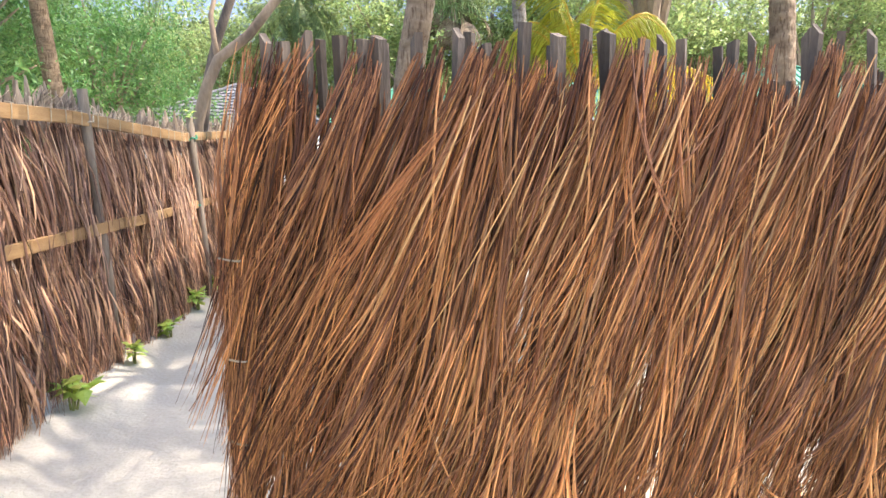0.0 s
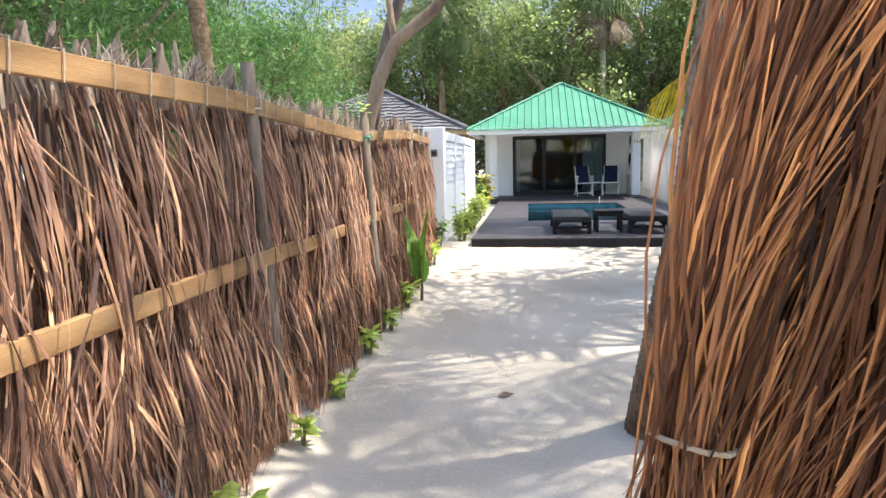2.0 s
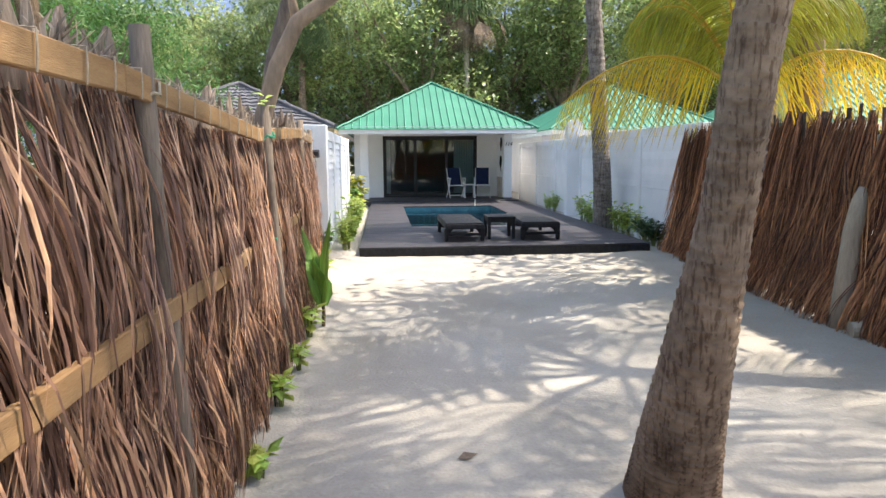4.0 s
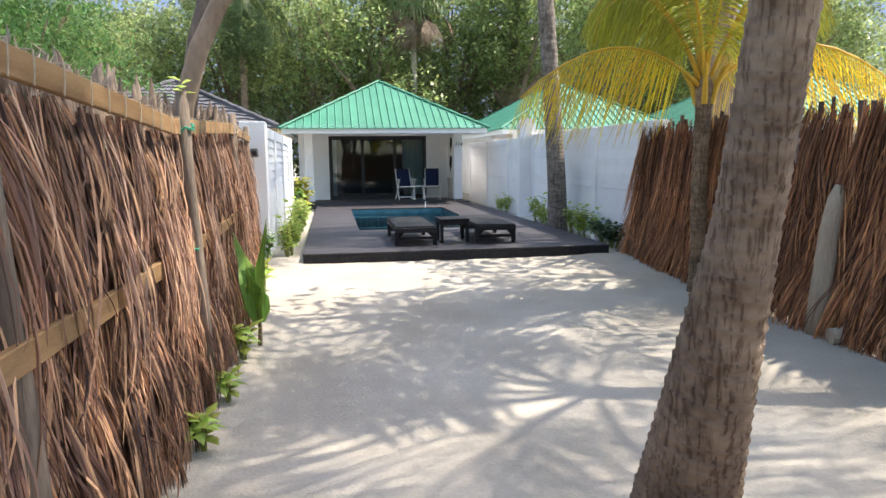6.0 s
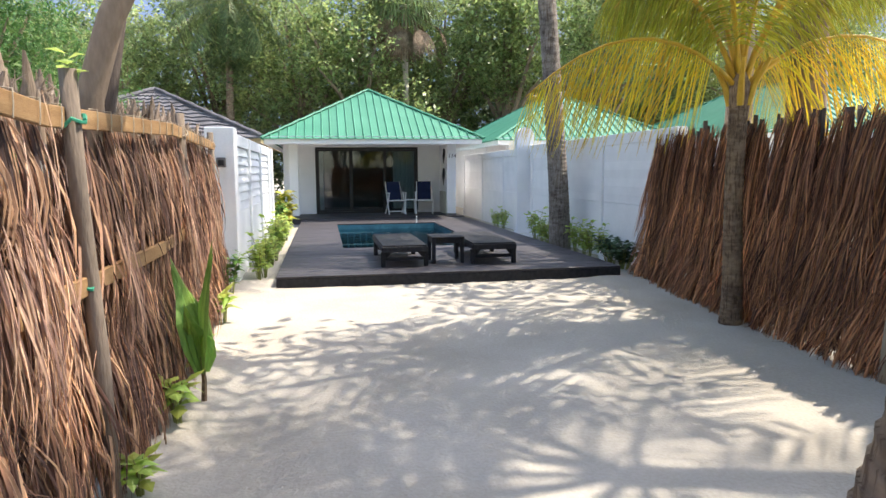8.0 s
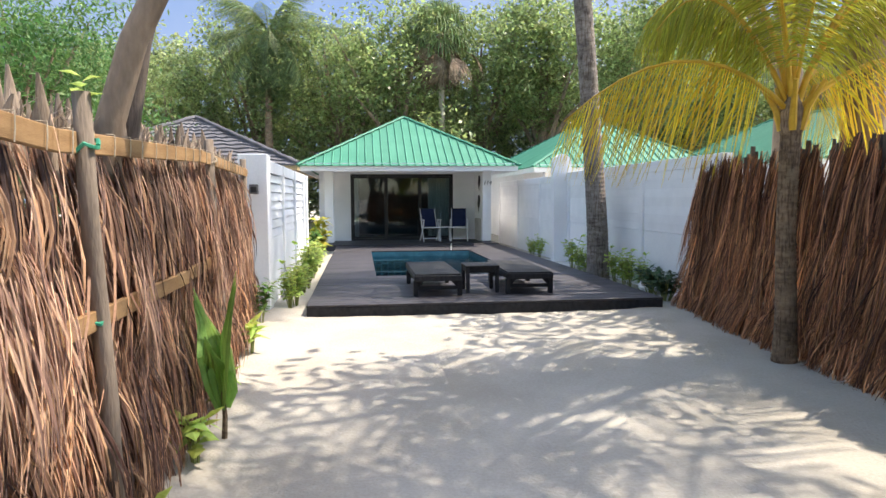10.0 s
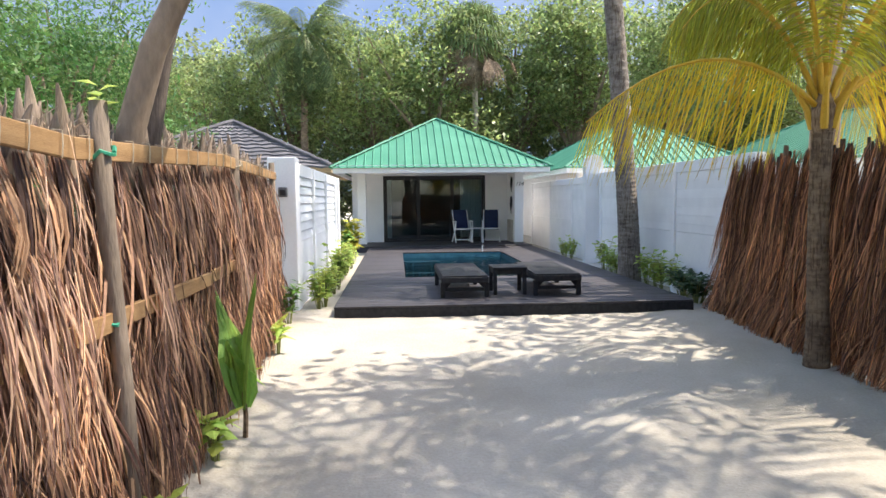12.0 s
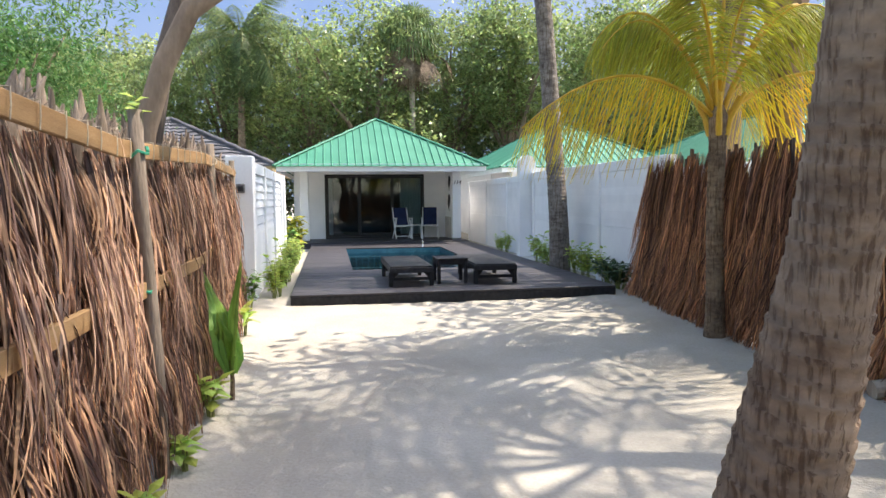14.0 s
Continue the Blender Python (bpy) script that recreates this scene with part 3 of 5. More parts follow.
rails(fence_long, 1.80, -1.2, 12.3, 0.05, 0.085, (1.9, 4.6, 6.9, 9.2))
rails(fence_long, 1.03, -1.2, 12.2, 0.088, 0.08, (2.6, 5.3, 8.6))
rails(fence_long, 0.22, -1.2, 12.2, 0.06, 0.08, (3.4, 7.1))
for y, top in ((2.2, 1.95), (4.85, 2.0), (7.10, 1.91), (9.64, 1.95), (12.15, 1.95)):
    front = y == 7.10
    x = long_x(y) + (0.075 if front else 0.03)
    pole = part("pole", Shape().tube([(x + 0.06, y, -0.1), (x + 0.045, y + 0.01, 0.7), (x + 0.008, y, 1.4), (x, y - 0.01, top)], [0.04, 0.037, 0.035, 0.034], 10), M_POLE, fence_long, "", True)
    if front:
        lv = Shape()
        for q in range(5):
            d = Vector((math.cos(q * 2.4), math.sin(q * 2.4), rv(0.2, 0.9))).normalized()
            lv.leaf(Vector((x, y, top - 0.02 + 0.02 * q)), d, d.cross(Vector((0, 0, 1))).normalized(), rv(0.07, 0.11), rv(0.05, 0.075), 0.3)
        tagged(part("sprout", lv, M_LEAF_LIME, pole, "fresh lime leaves sprouting from the pole"), kind="stuff")
    for z in (1.80, 1.03):
        loop = [(x + 0.05 * math.cos(a), y + 0.05 * math.sin(a), z - (sag(y) if z > 1.5 else 0.0) + rv(-0.02, 0.02) + 0.02 * math.sin(a)) for a in [i * math.pi / 5 for i in range(16)]]
        green = front
        part("tie", Shape().tube(loop, 0.006 if not green else 0.009, 5), M_GREEN_TIE if green else M_TWINE, pole, "green plastic strap" if green else "pale twine lashing")
# twine stitches round the top rail
for i in range(54):
    y = 0.5 + i * 0.21 + rv(-0.03, 0.03)
    x = long_x(y) + 0.055
    part("stitch", Shape().tube([(x + 0.017, y, 1.752 - sag(y)), (x + 0.019, y + 0.006, 1.80 - sag(y)), (x + 0.017, y + 0.012, 1.849 - sag(y)), (x - 0.02, y + 0.014, 1.852 - sag(y))], 0.0028, 4), M_TWINE, fence_long)

# leaflets that hang out over the rails
M_LEAFLET_PALE = surf("pale_palm_leaflet", (0.30, 0.19, 0.14), (0.72, 0.52, 0.41), 5, 0.6, 0.25, 90, "object", 0.45, 0.015, stretch=(1, 1, 0.15), tint=[(0.4, 0.34, 0.31), (0.9, 0.8, 0.74), (1.25, 1.08, 0.96)], trans=0.12, spec=0.45)
loose_leaflets(fence_long, M_LEAFLET_PALE, 260, lambda q: (lambda y: (long_x(y) + q.uniform(-0.02, 0.06), y, q.choice((q.uniform(1.55, 1.80), q.uniform(0.9, 1.2))), 90 + q.uniform(-12, 12)))(q.uniform(2.0, 11.8)), -0.06, (0.35, 0.75), (0.005, 0.012), 19)

# thick locks that hide the middle rail in places
loose_leaflets(fence_long, M_LEAFLET_PALE, 230, lambda q: (lambda y: (long_x(y) + q.uniform(0.085, 0.125), y + q.gauss(0, 0.05), q.uniform(1.08, 1.34), 90 + q.uniform(-14, 14)))(q.choice((4.52, 5.68, 6.25, 6.35, 6.5, 6.6, 6.72, 7.6, 9.3, 10.5, 10.9, 11.3))), -0.06, (0.35, 0.7), (0.006, 0.016), 23)

# fence on the far side of the yard
far_fronds = [thatch_mesh("far_frond", M_THATCH_DARK, [(60, 1.72, 2.05, 0.8, 1.3), (60, 1.3, 1.9, 0.8, 1.25), (80, 0.9, 1.5, 0.7, 1.0), (90, 0.35, 1.0, 0.4, 0.95), (50, 0.12, 0.45, 0.1, 0.42)], 0.09, 0.12, (0.006, 0.016), 0.11, 0.24, 0.05, 12) for _ in range(10)]
far_stubs = [stub_mesh("stalk", M_STUB, 1.3, rv(2.02, 2.09), rv(0.05, 0.085)) for _ in range(8)]
fence_far = fence("dark brown palm frond fence along the yard", [(3.31, 12.5), (3.18, 10.8), (3.06, 9.0), (3.0, 6.5), (3.35, 2.5)], 0, 0.10, far_fronds, far_stubs, 11, dip=lambda y: 0.07)


# ---- white boundary walls ----
def wall_bay(parent, x, face, y0, y1, top, thick=0.10):
    """A bay of the wall: a solid lower panel, a frame, and louvre slats above; face is the side (+1 or -1) that looks at the yard."""
    xa, xb = sorted((x, x - face * thick))
    part("lower_panel", Shape().box(xa + 0.02, xb - 0.02, y0, y1, 0.0, 0.98, None, 0.004), M_WHITE, parent)
    part("top_rail", Shape().box(xa, xb, y0, y1, top - 0.16, top, None, 0.006), M_WHITE, parent)
    n = 7
    h = (top - 0.16 - 0.98) / n
    for i in range(n):
        z = 0.98 + i * h
        slat = Shape()
        o, b = x - face * 0.018, x - face * (0.04 if face > 0 else 0.021)
        slat.v = [(o, y0, z + 0.004), (b, y0, z + h * (0.93 if face > 0 else 1.0)), (b - face * 0.014, y0, z + h * (0.93 if face > 0 else 1.0)), (o - face * 0.016, y0, z + 0.004)]
        slat.v += [(px, y1, pz) for px, _, pz in slat.v]
        slat.f = [(0, 1, 2, 3), (7, 6, 5, 4), (0, 4, 5, 1), (1, 5, 6, 2), (2, 6, 7, 3), (3, 7, 4, 0)]
        part("slat", slat, M_WHITE_WOOD, parent)
    back = x - face * (thick - 0.015)
    part("backing", Shape().box(min(back, back + face * 0.012), max(back, back + face * 0.012), y0, y1, 0.95, top - 0.15), M_WHITE, parent)


def pier(parent, x0, x1, y0, y1, top, name="pier"):
    return part(name, Shape().box(x0, x1, y0, y1, -0.1, top, None, 0.012), M_WHITE, parent)


wl = thing("wall_left", "white painted wall with louvred upper panels beside the deck", "wall", kind="structure")
pier(wl, -2.55, -2.20, 12.72, 13.02, 2.05)
ys = [13.02, 14.8, 16.6, 18.4]
for a, b in zip(ys, ys[1:]):
    wall_bay(wl, -2.24, 1, a, b - 0.08, 2.0)
    pier(wl, -2.35, -2.22, b - 0.08, b, 2.0)
pier(wl, -2.49, -2.17, 18.4, 18.62, 1.98)

wr = thing("wall_right", "long white painted wall with louvred panels beside the deck", "wall", kind="structure")
ys = [12.3, 14.5, 16.7, 18.25]
pier(wr, 3.30, 3.46, 12.08, 12.3, 2.04)
for a, b in zip(ys, ys[1:]):
    wall_bay(wr, 3.32, -1, a, b - 0.1, 2.04)
    pier(wr, 3.30, 3.46, b - 0.1, b, 2.04)
ys = [18.25, 20.6, 22.9, 25.4]
for a, b in zip(ys, ys[1:]):
    wall_bay(wr, 3.32, -1, a, b - 0.1, 2.0)
    pier(wr, 3.30, 3.46, b - 0.1, b, 2.0)
buttress = Shape()
prof = [(3.03, -0.1), (3.41, -0.1), (3.41, 2.24)] + [(3.22 + 0.19 * math.cos(a), 2.24 + 0.19 * math.sin(a)) for a in [math.pi * i / 12 for i in range(1, 12)]] + [(3.03, 2.24)]
k = len(prof)
buttress.v = [(x, 18.30, z) for x, z in prof] + [(x, 18.52, z) for x, z in prof]
buttress.f = [tuple(range(k)), tuple(reversed(range(k, 2 * k)))] + [(i, (i + 1) % k + 0, (i + 1) % k + k, i + k) for i in range(k)]
buttress.f = [tuple(reversed(f)) for f in buttress.f]
part("buttress", buttress, M_WHITE, wr, "round-topped white buttress")


def wall_lamp(x, y, z, rz):
    la = thing("wall_lamp", "small square grey lamp on a white wall", "lamp", (x, y, z), "wall lamps", rz=rz)
    part("housing", Shape().box(-0.055, 0.055, -0.05, -0.002, -0.06, 0.06, None, 0.008), M_GREYBOX, la)
    part("lens", Shape().box(-0.035, 0.035, -0.058, -0.048, -0.038, 0.03, None, 0.004), M_BLACK, la, "dark lens")


wall_lamp(-2.36, 12.72, 1.62, 0)
wall_lamp(3.325, 16.3, 1.68, -90)

# ---- deck and pool ----
deck = thing("pool_deck", "dark stained timber deck round a small pool", "deck", kind="structure")
x0, x1, y0, y1 = DECK
P = POOL
part("fascia", Shape().box(x0, x1, y0, y0 + 0.03, -0.06, 0.196, None, 0.004), M_DARKWOOD, deck)
part("fascia", Shape().box(x0, x0 + 0.03, y0 + 0.032, y1, -0.05, 0.196, None, 0.004), M_DARKWOOD, deck)
part("fascia", Shape().box(x1 - 0.03, x1, y0 + 0.032, y1, -0.05, 0.196, None, 0.004), M_DARKWOOD, deck)
boards = {}


def board(xa, xb, y):
    key = (round(xb - xa, 3), random.randrange(3))
    if key not in boards:
        boards[key] = Shape().box(0, xb - xa, 0.004, 0.139, 0.198, 0.222 + 0.001 * key[1], None, 0.004).mesh("board", M_DECK)
    part("board", boards[key], None, deck).matrix_basis = pose(xa, y, 0)


y = y0 - 0.005
while y < y1 - 0.1:
    if P[2] - 0.1 < y < P[3] - 0.02:
        board(x0 - 0.005, P[0], y)
        board(P[1], x1 + 0.005, y)
    else:
        board(x0 - 0.005, x1 + 0.005, y)
    y += 0.143
pool = thing("swimming_pool", "small rectangular pool with blue tiles and clear water", "pool", kind="structure")
b = Shape()
px0, px1, py0, py1 = P[0] + 0.0, P[1] - 0.0, P[2] - 0.02, P[3] + 0.09
zb, zt = -1.15, 0.196
b.face((px0, py0, zb), (px1, py0, zb), (px1, py1, zb), (px0, py1, zb))
b.face((px0, py0, zt), (px1, py0, zt), (px1, py0, zb), (px0, py0, zb))
b.face((px1, py1, zt), (px0, py1, zt), (px0, py1, zb), (px1, py1, zb))
b.face((px0, py1, zt), (px0, py0, zt), (px0, py0, zb), (px0, py1, zb))
b.face((px1, py0, zt), (px1, py1, zt), (px1, py1, zb), (px1, py0, zb))
part("basin", b, M_POOL, pool)
for k in range(4):
    part("step", Shape().box(px0 + 0.01, px0 + 0.9, py1 - 0.32 * (k + 1), py1 - 0.32 * k - 0.002, zb + 0.01, 0.02 - 0.25 * k, None, 0.01), M_POOL, pool) if k < 3 else None
w = Shape()
nx, ny = 16, 32
w.v = [(px0 + (px1 - px0) * i / nx, py0 + (py1 - py0) * j / ny, 0.085) for j in range(ny + 1) for i in range(nx + 1)]
w.f = [(j * (nx + 1) + i, j * (nx + 1) + i + 1, (j + 1) * (nx + 1) + i + 1, (j + 1) * (nx + 1) + i) for j in range(ny) for i in range(nx)]
wat = part("water", w, M_WATER, pool, "clear rippled water", True)
wat.visible_shadow = False
spout = thing("pool_spout", "small white pool fitting at the water's edge", "fitting", (1.12, 20.66, 0.222))
part("pipe", Shape().tube([(0, 0, 0), (0, 0, 0.12), (0, -0.03, 0.16), (0, -0.09, 0.15)], 0.015, 8), M_PLASTIC, spout)

# kerb along the deck
y = 12.75
random.seed(31)
kerb = thing("kerb", "pale concrete edging between the deck and the bed", "kerb", kind="structure")
while y < 22.2:
    part("kerb_stone", Shape().box(2.80, 2.88, y, y + 0.57, -0.1, 0.145 + rv(-0.01, 0.01), None, 0.012), M_KERB, kerb)
    y += 0.58
part("slab", Shape().box(2.895, 3.29, 17.3, 18.9, -0.05, 0.13, None, 0.015), M_KERB, kerb)


# ---- sun loungers and table ----
def lounger(at, rz):
    lo = thing("sun_lounger", "flat dark stained wooden sun lounger on the deck", "sun lounger", at, "loungers", rz=rz)
    W, L, H = 0.62, 1.70, 0.275
    for sx in (-1, 1):
        x = sx * (W / 2 - 0.02)
        part("side_rail", Shape().box(x - 0.02, x + 0.02, 0, L, H - 0.07, H - 0.004, None, 0.006), M_DARKWOOD, lo)
        for y in (0.06, L - 0.32):
            part("leg", Shape().box(x - 0.03, x + 0.03, y - 0.035, y + 0.035, 0, H - 0.071, None, 0.008), M_DARKWOOD, lo)
            br = Shape()
            for s in (-1, 1):
                br.take(_wedge(x - sx * 0.03, -sx, y, H - 0.072)) if s > 0 else None
            part("bracket", br, M_DARKWOOD, lo)
    for y in (0.045, L - 0.335):
        part("cross_bar", Shape().box(-W / 2 + 0.052, W / 2 - 0.052, y - 0.018, y + 0.018, 0.085, 0.13, None, 0.005), M_DARKWOOD, lo)
    part("end_rail", Shape().box(-W / 2, W / 2, -0.03, -0.001, H - 0.075, H, None, 0.006), M_DARKWOOD, lo)
    part("end_rail", Shape().box(-W / 2, W / 2, L + 0.001, L + 0.03, H - 0.075, H, None, 0.006), M_DARKWOOD, lo)
    sl = Shape().box(-W / 2 + 0.01, W / 2 - 0.01, 0, 0.072, H - 0.002, H + 0.018, None, 0.004).mesh("slat", M_DARKWOOD)
    for i in range(21):
        part("slat", sl, None, lo).matrix_basis = pose(0, 0.005 + i * 0.083, 0)


def _wedge(x, d, y, z):
    bm = bmesh.new()
    c = [bm.verts.new(p) for p in ((x, y - 0.02, z), (x + d * 0.09, y - 0.02, z), (x, y - 0.02, z - 0.1), (x, y + 0.02, z), (x + d * 0.09, y + 0.02, z), (x, y + 0.02, z - 0.1))]
    for f in ((0, 1, 2), (5, 4, 3), (0, 3, 4, 1), (1, 4, 5, 2), (2, 5, 3, 0)):
        bm.faces.new([c[i] for i in f])
    bmesh.ops.recalc_face_normals(bm, faces=bm.faces)
    return bm


lounger((-0.09, 12.95, 0.223), 0)
lounger((1.15, 13.0, 0.223), -1)
tb = thing("side_table", "dark stained wooden side table between the loungers", "table", (0.54, 13.18, 0.223))
for i in range(5):
    part("top_slat", Shape().box(-0.23, 0.23, -0.02 + i * 0.098, 0.07 + i * 0.098, 0.345, 0.37, None, 0.004), M_DARKWOOD, tb)
for sx in (-1, 1):
    part("apron", Shape().box(sx * 0.2 - 0.012, sx * 0.2 + 0.012, 0.04, 0.4, 0.275, 0.344, None, 0.004), M_DARKWOOD, tb)
    for y in (0.02, 0.42):
        part("leg", Shape().box(sx * 0.2 - 0.025, sx * 0.2 + 0.025, y - 0.025, y + 0.025, 0, 0.344, None, 0.006), M_DARKWOOD, tb)
for y in (0.02, 0.42):
    part("apron", Shape().box(-0.174, 0.174, y - 0.012, y + 0.012, 0.275, 0.344, None, 0.004), M_DARKWOOD, tb)


# ---- bungalow with a green roof ----
def hip_roof(parent, xa, xb, ya, yb, ze, zr, run, material, rib):
    """A hip roof in ribbed metal sheets: each sheet a piece, with caps on hips and ridge."""
    xc = (xa + xb) / 2
    A, B = Vector((xc, ya + run, zr)), Vector((xc, yb - run, zr))
    def slope(n, p0, p1, q0, q1):
        """Sheets from eave p0-p1 up to the line q0-q1 (or a point)."""
        L = (p1 - p0).length
        cnt = max(1, round(L / n))
        e = (p1 - p0) / L
        up_full = (q0 + q1) / 2 - (p0 + p1) / 2
        up = (up_full - e * up_full.dot(e))
        nn = e.cross(up).normalized()
        if nn.z < 0:
            nn = -nn
        s0, s1 = (q0 - p0).dot(e), (q1 - p0).dot(e)
        hgt = lambda s: 1.0 if s0 <= s <= s1 else (s / s0 if s < s0 else (L - s) / (L - s1))
        for i in range(cnt):
            a, b2 = L * i / cnt, L * (i + 1) / cnt
            cuts = sorted({a, b2, *[c for c in (s0, s1) if a < c < b2]})
            sh = Shape()
            low, high = [p0 + e * c for c in cuts], [p0 + e * c + up * hgt(c) for c in cuts]
            m = len(cuts)
            t = nn * 0.012
            sh.v = [tuple(v) for v in low + high] + [tuple(v - t) for v in low + high]
            for j in range(m - 1):
                sh.f += [(j, j + 1, m + j + 1, m + j), (2 * m + j, 3 * m + j, 3 * m + j + 1, 2 * m + j + 1), (j, 2 * m + j, 2 * m + j + 1, j + 1)]
            ra, rb = p0 + e * (a + 0.012), p0 + e * (a + 0.012) + up * max(0.0, hgt(a + 0.012))
            if hgt(a + 0.012) > 0.05:
                sh.tube([ra + nn * 0.012, rb + nn * 0.012], 0.022, 4)
            part("roof_sheet", sh, material, parent)
    c = [Vector((xa, ya, ze)), Vector((xb, ya, ze)), Vector((xb, yb, ze)), Vector((xa, yb, ze))]
    slope(rib, c[0], c[1], A, A)
    slope(rib, c[1], c[2], A, B)
    slope(rib, c[2], c[3], B, B)
    slope(rib, c[3], c[0], B, A)
    for p, q in ((c[0], A), (c[1], A), (c[2], B), (c[3], B), (A, B)):
        n = 16
        cap = Shape().tube([p.lerp(q, i / n) + Vector((0, 0, 0.02 + 0.012 * (i % 2))) for i in range(n + 1)], 0.055, 6, flat=0.6)
        part("hip_cap", cap, material, parent)


def bungalow(detail):
    h = thing("bungalow", "white bungalow with a green metal hip roof and a shaded porch", "house", (0.25, 22.0, 0), "bungalows")
    # lengths from the middle of the front eave
    YB = 2.6
    for box in ((-2.55, -1.62, YB, YB + 0.15, 0.0, 2.4), (1.47, 2.55, YB, YB + 0.15, 0.0, 2.4), (-1.62, 1.47, YB, YB + 0.15, 2.235, 2.4), (-2.55, -2.4, YB + 0.15, 9.0, 0, 2.4), (2.4, 2.55, YB + 0.15, 9.0, 0, 2.4), (-2.4, 2.4, 8.85, 9.0, 0, 2.4)):
        part("wall", Shape().box(*box), M_WHITE, h)
    part("soffit", Shape().box(-2.85, 2.85, 0.03, 9.4, 2.402, 2.43), M_WHITE, h, "white porch ceiling")
    for a in ((-2.87, 2.87, 0.0, 0.03), (-2.87, 2.87, 9.4, 9.43), (-2.87, -2.84, 0.03, 9.4), (2.84, 2.87, 0.03, 9.4)):
        part("fascia", Shape().box(*a, 2.22, 2.36, None, 0.004), M_WHITE_WOOD, h)
    hip_roof(h, -2.93, 2.93, -0.06, 9.5, 2.36, 3.95, 2.93, M_ROOF, 0.215)
    for x, n2 in ((-2.31, 0), (2.07, 1)):
        col = part("column", Shape().box(x, x + 0.25, 0.9, 1.15, 0.30, 2.401, None, 0.012), M_WHITE, h)
        part("plinth", Shape().box(x - 0.008, x + 0.258, 0.892, 1.158, 0.1, 0.299, None, 0.006), M_GREYBOX, col, "dark grey plinth")
    part("beam", Shape().box(-2.06, 2.07, 0.93, 1.12, 2.235, 2.401, None, 0.006), M_WHITE, h)
    part("side_wall", Shape().box(2.15, 2.3, 1.152, YB - 0.002, 0.9, 2.40, None, 0.006), M_WHITE, h, "white side screen")
    part("side_wall", Shape().box(2.14, 2.31, 1.152, YB - 0.002, 0.23, 0.898, None, 0.006), M_KERB, h, "grey lower side wall")
    part("porch_floor", Shape().box(-2.5, 2.5, 0.62, 8.9, -0.05, 0.245, None, 0.006), M_DECK, h, "dark porch floor")
    door = part("sliding_door", Shape().box(-1.62, 1.47, YB + 0.02, YB + 0.11, 0.247, 0.30).box(-1.62, 1.47, YB + 0.02, YB + 0.11, 2.17, 2.234).box(-1.62, -1.565, YB + 0.02, YB + 0.11, 0.30, 2.17).box(1.415, 1.47, YB + 0.02, YB + 0.11, 0.30, 2.17), M_ALU, h, "black framed sliding glass door")
    ex = [-1.565, -0.565, 0.46, 1.415]
    for i in range(3):
        a, b2 = ex[i], ex[i + 1]
        yo = YB + (0.045 if i % 2 else 0.075)
        st = Shape().box(a, a + 0.05, yo - 0.015, yo + 0.015, 0.302, 2.168).box(b2 - 0.05, b2, yo - 0.015, yo + 0.015, 0.302, 2.168).box(a + 0.05, b2 - 0.05, yo - 0.014, yo + 0.014, 0.302, 0.36).box(a + 0.05, b2 - 0.05, yo - 0.014, yo + 0.014, 2.115, 2.168)
        part("sash", st, M_ALU, door)
        pn = part("pane", Shape().box(a + 0.05, b2 - 0.05, yo - 0.004, yo + 0.004, 0.36, 2.115), M_GLASS, door)
        pn.visible_shadow = False
    if detail:
        for a, b2 in ((-1.6, -1.38), (0.72, 1.45)):
            cu = Shape()
            n = 40
            cu.v = [(a + (b2 - a) * i / n, YB + 0.24 + 0.035 * math.sin(i * 1.45) + rv(-0.006, 0.006), z) for z in (0.26, 1.2, 2.3) for i in range(n + 1)]
            cu.f = [(r * (n + 1) + i, r * (n + 1) + i + 1, (r + 1) * (n + 1) + i + 1, (r + 1) * (n + 1) + i) for r in range(2) for i in range(n)]
            part("curtain", cu, M_CURTAIN, h, "gathered white curtain", True)
        # added wall; its dark colour stands for the shade deep in the room
        part("partition", Shape().box(-2.38, 2.38, 6.2, 6.3, 0.25, 2.39), M_ROOM, h, "back wall of the room, its dimness put into the colour")
    return h


random.seed(41)
house = bungalow(True)


def number_sign():
    cu = bpy.data.curves.new("number_text", "FONT")
    cu.body, cu.size, cu.extrude, cu.shear, cu.align_x = "114", 0.155, 0.008, 0.25, "CENTER"
    tmp = new("number_text", cu)
    bpy.context.view_layer.update()
    me = bpy.data.meshes.new_from_object(tmp.evaluated_get(bpy.context.evaluated_depsgraph_get()))
    bpy.data.objects.remove(tmp)
    me.materials.clear()
    me.materials.append(M_BLACK)
    ob = new("number_sign", me)
    ob.matrix_world = pose(2.455, 22.89, 1.88, 90)
    tagged(ob, "black raised house number 114 on a white column", "sign")


number_sign()


def gecko(at, s):
    """A flat black wall ornament: curved body, tail and four bent legs."""
    o = thing("wall_ornament", "small black metal lizard ornament on the porch wall", "ornament", at, "wall ornaments")
    sh = Shape().tube([(0, -0.02, -0.18 * s), (0, 0.04 * s - 0.02, -0.10 * s), (0, -0.02, 0), (0, -0.035 * s - 0.02, 0.08 * s), (0, -0.02, 0.15 * s)], [0.006, 0.014, 0.03 * s, 0.026 * s, 0.018 * s], 6)
    for z in (-0.03 * s, 0.07 * s):
        for d in (-1, 1):
            sh.tube([(0, -0.02, z), (0, -0.02 + d * 0.06 * s, z + 0.02 * s), (0, -0.02 + d * 0.07 * s, z + 0.06 * s)], 0.008, 5)
    part("body", sh, M_BLACK, o)


gecko((2.375, 23.75, 1.95), 1.3)
gecko((2.375, 23.8, 1.35), 1.5)


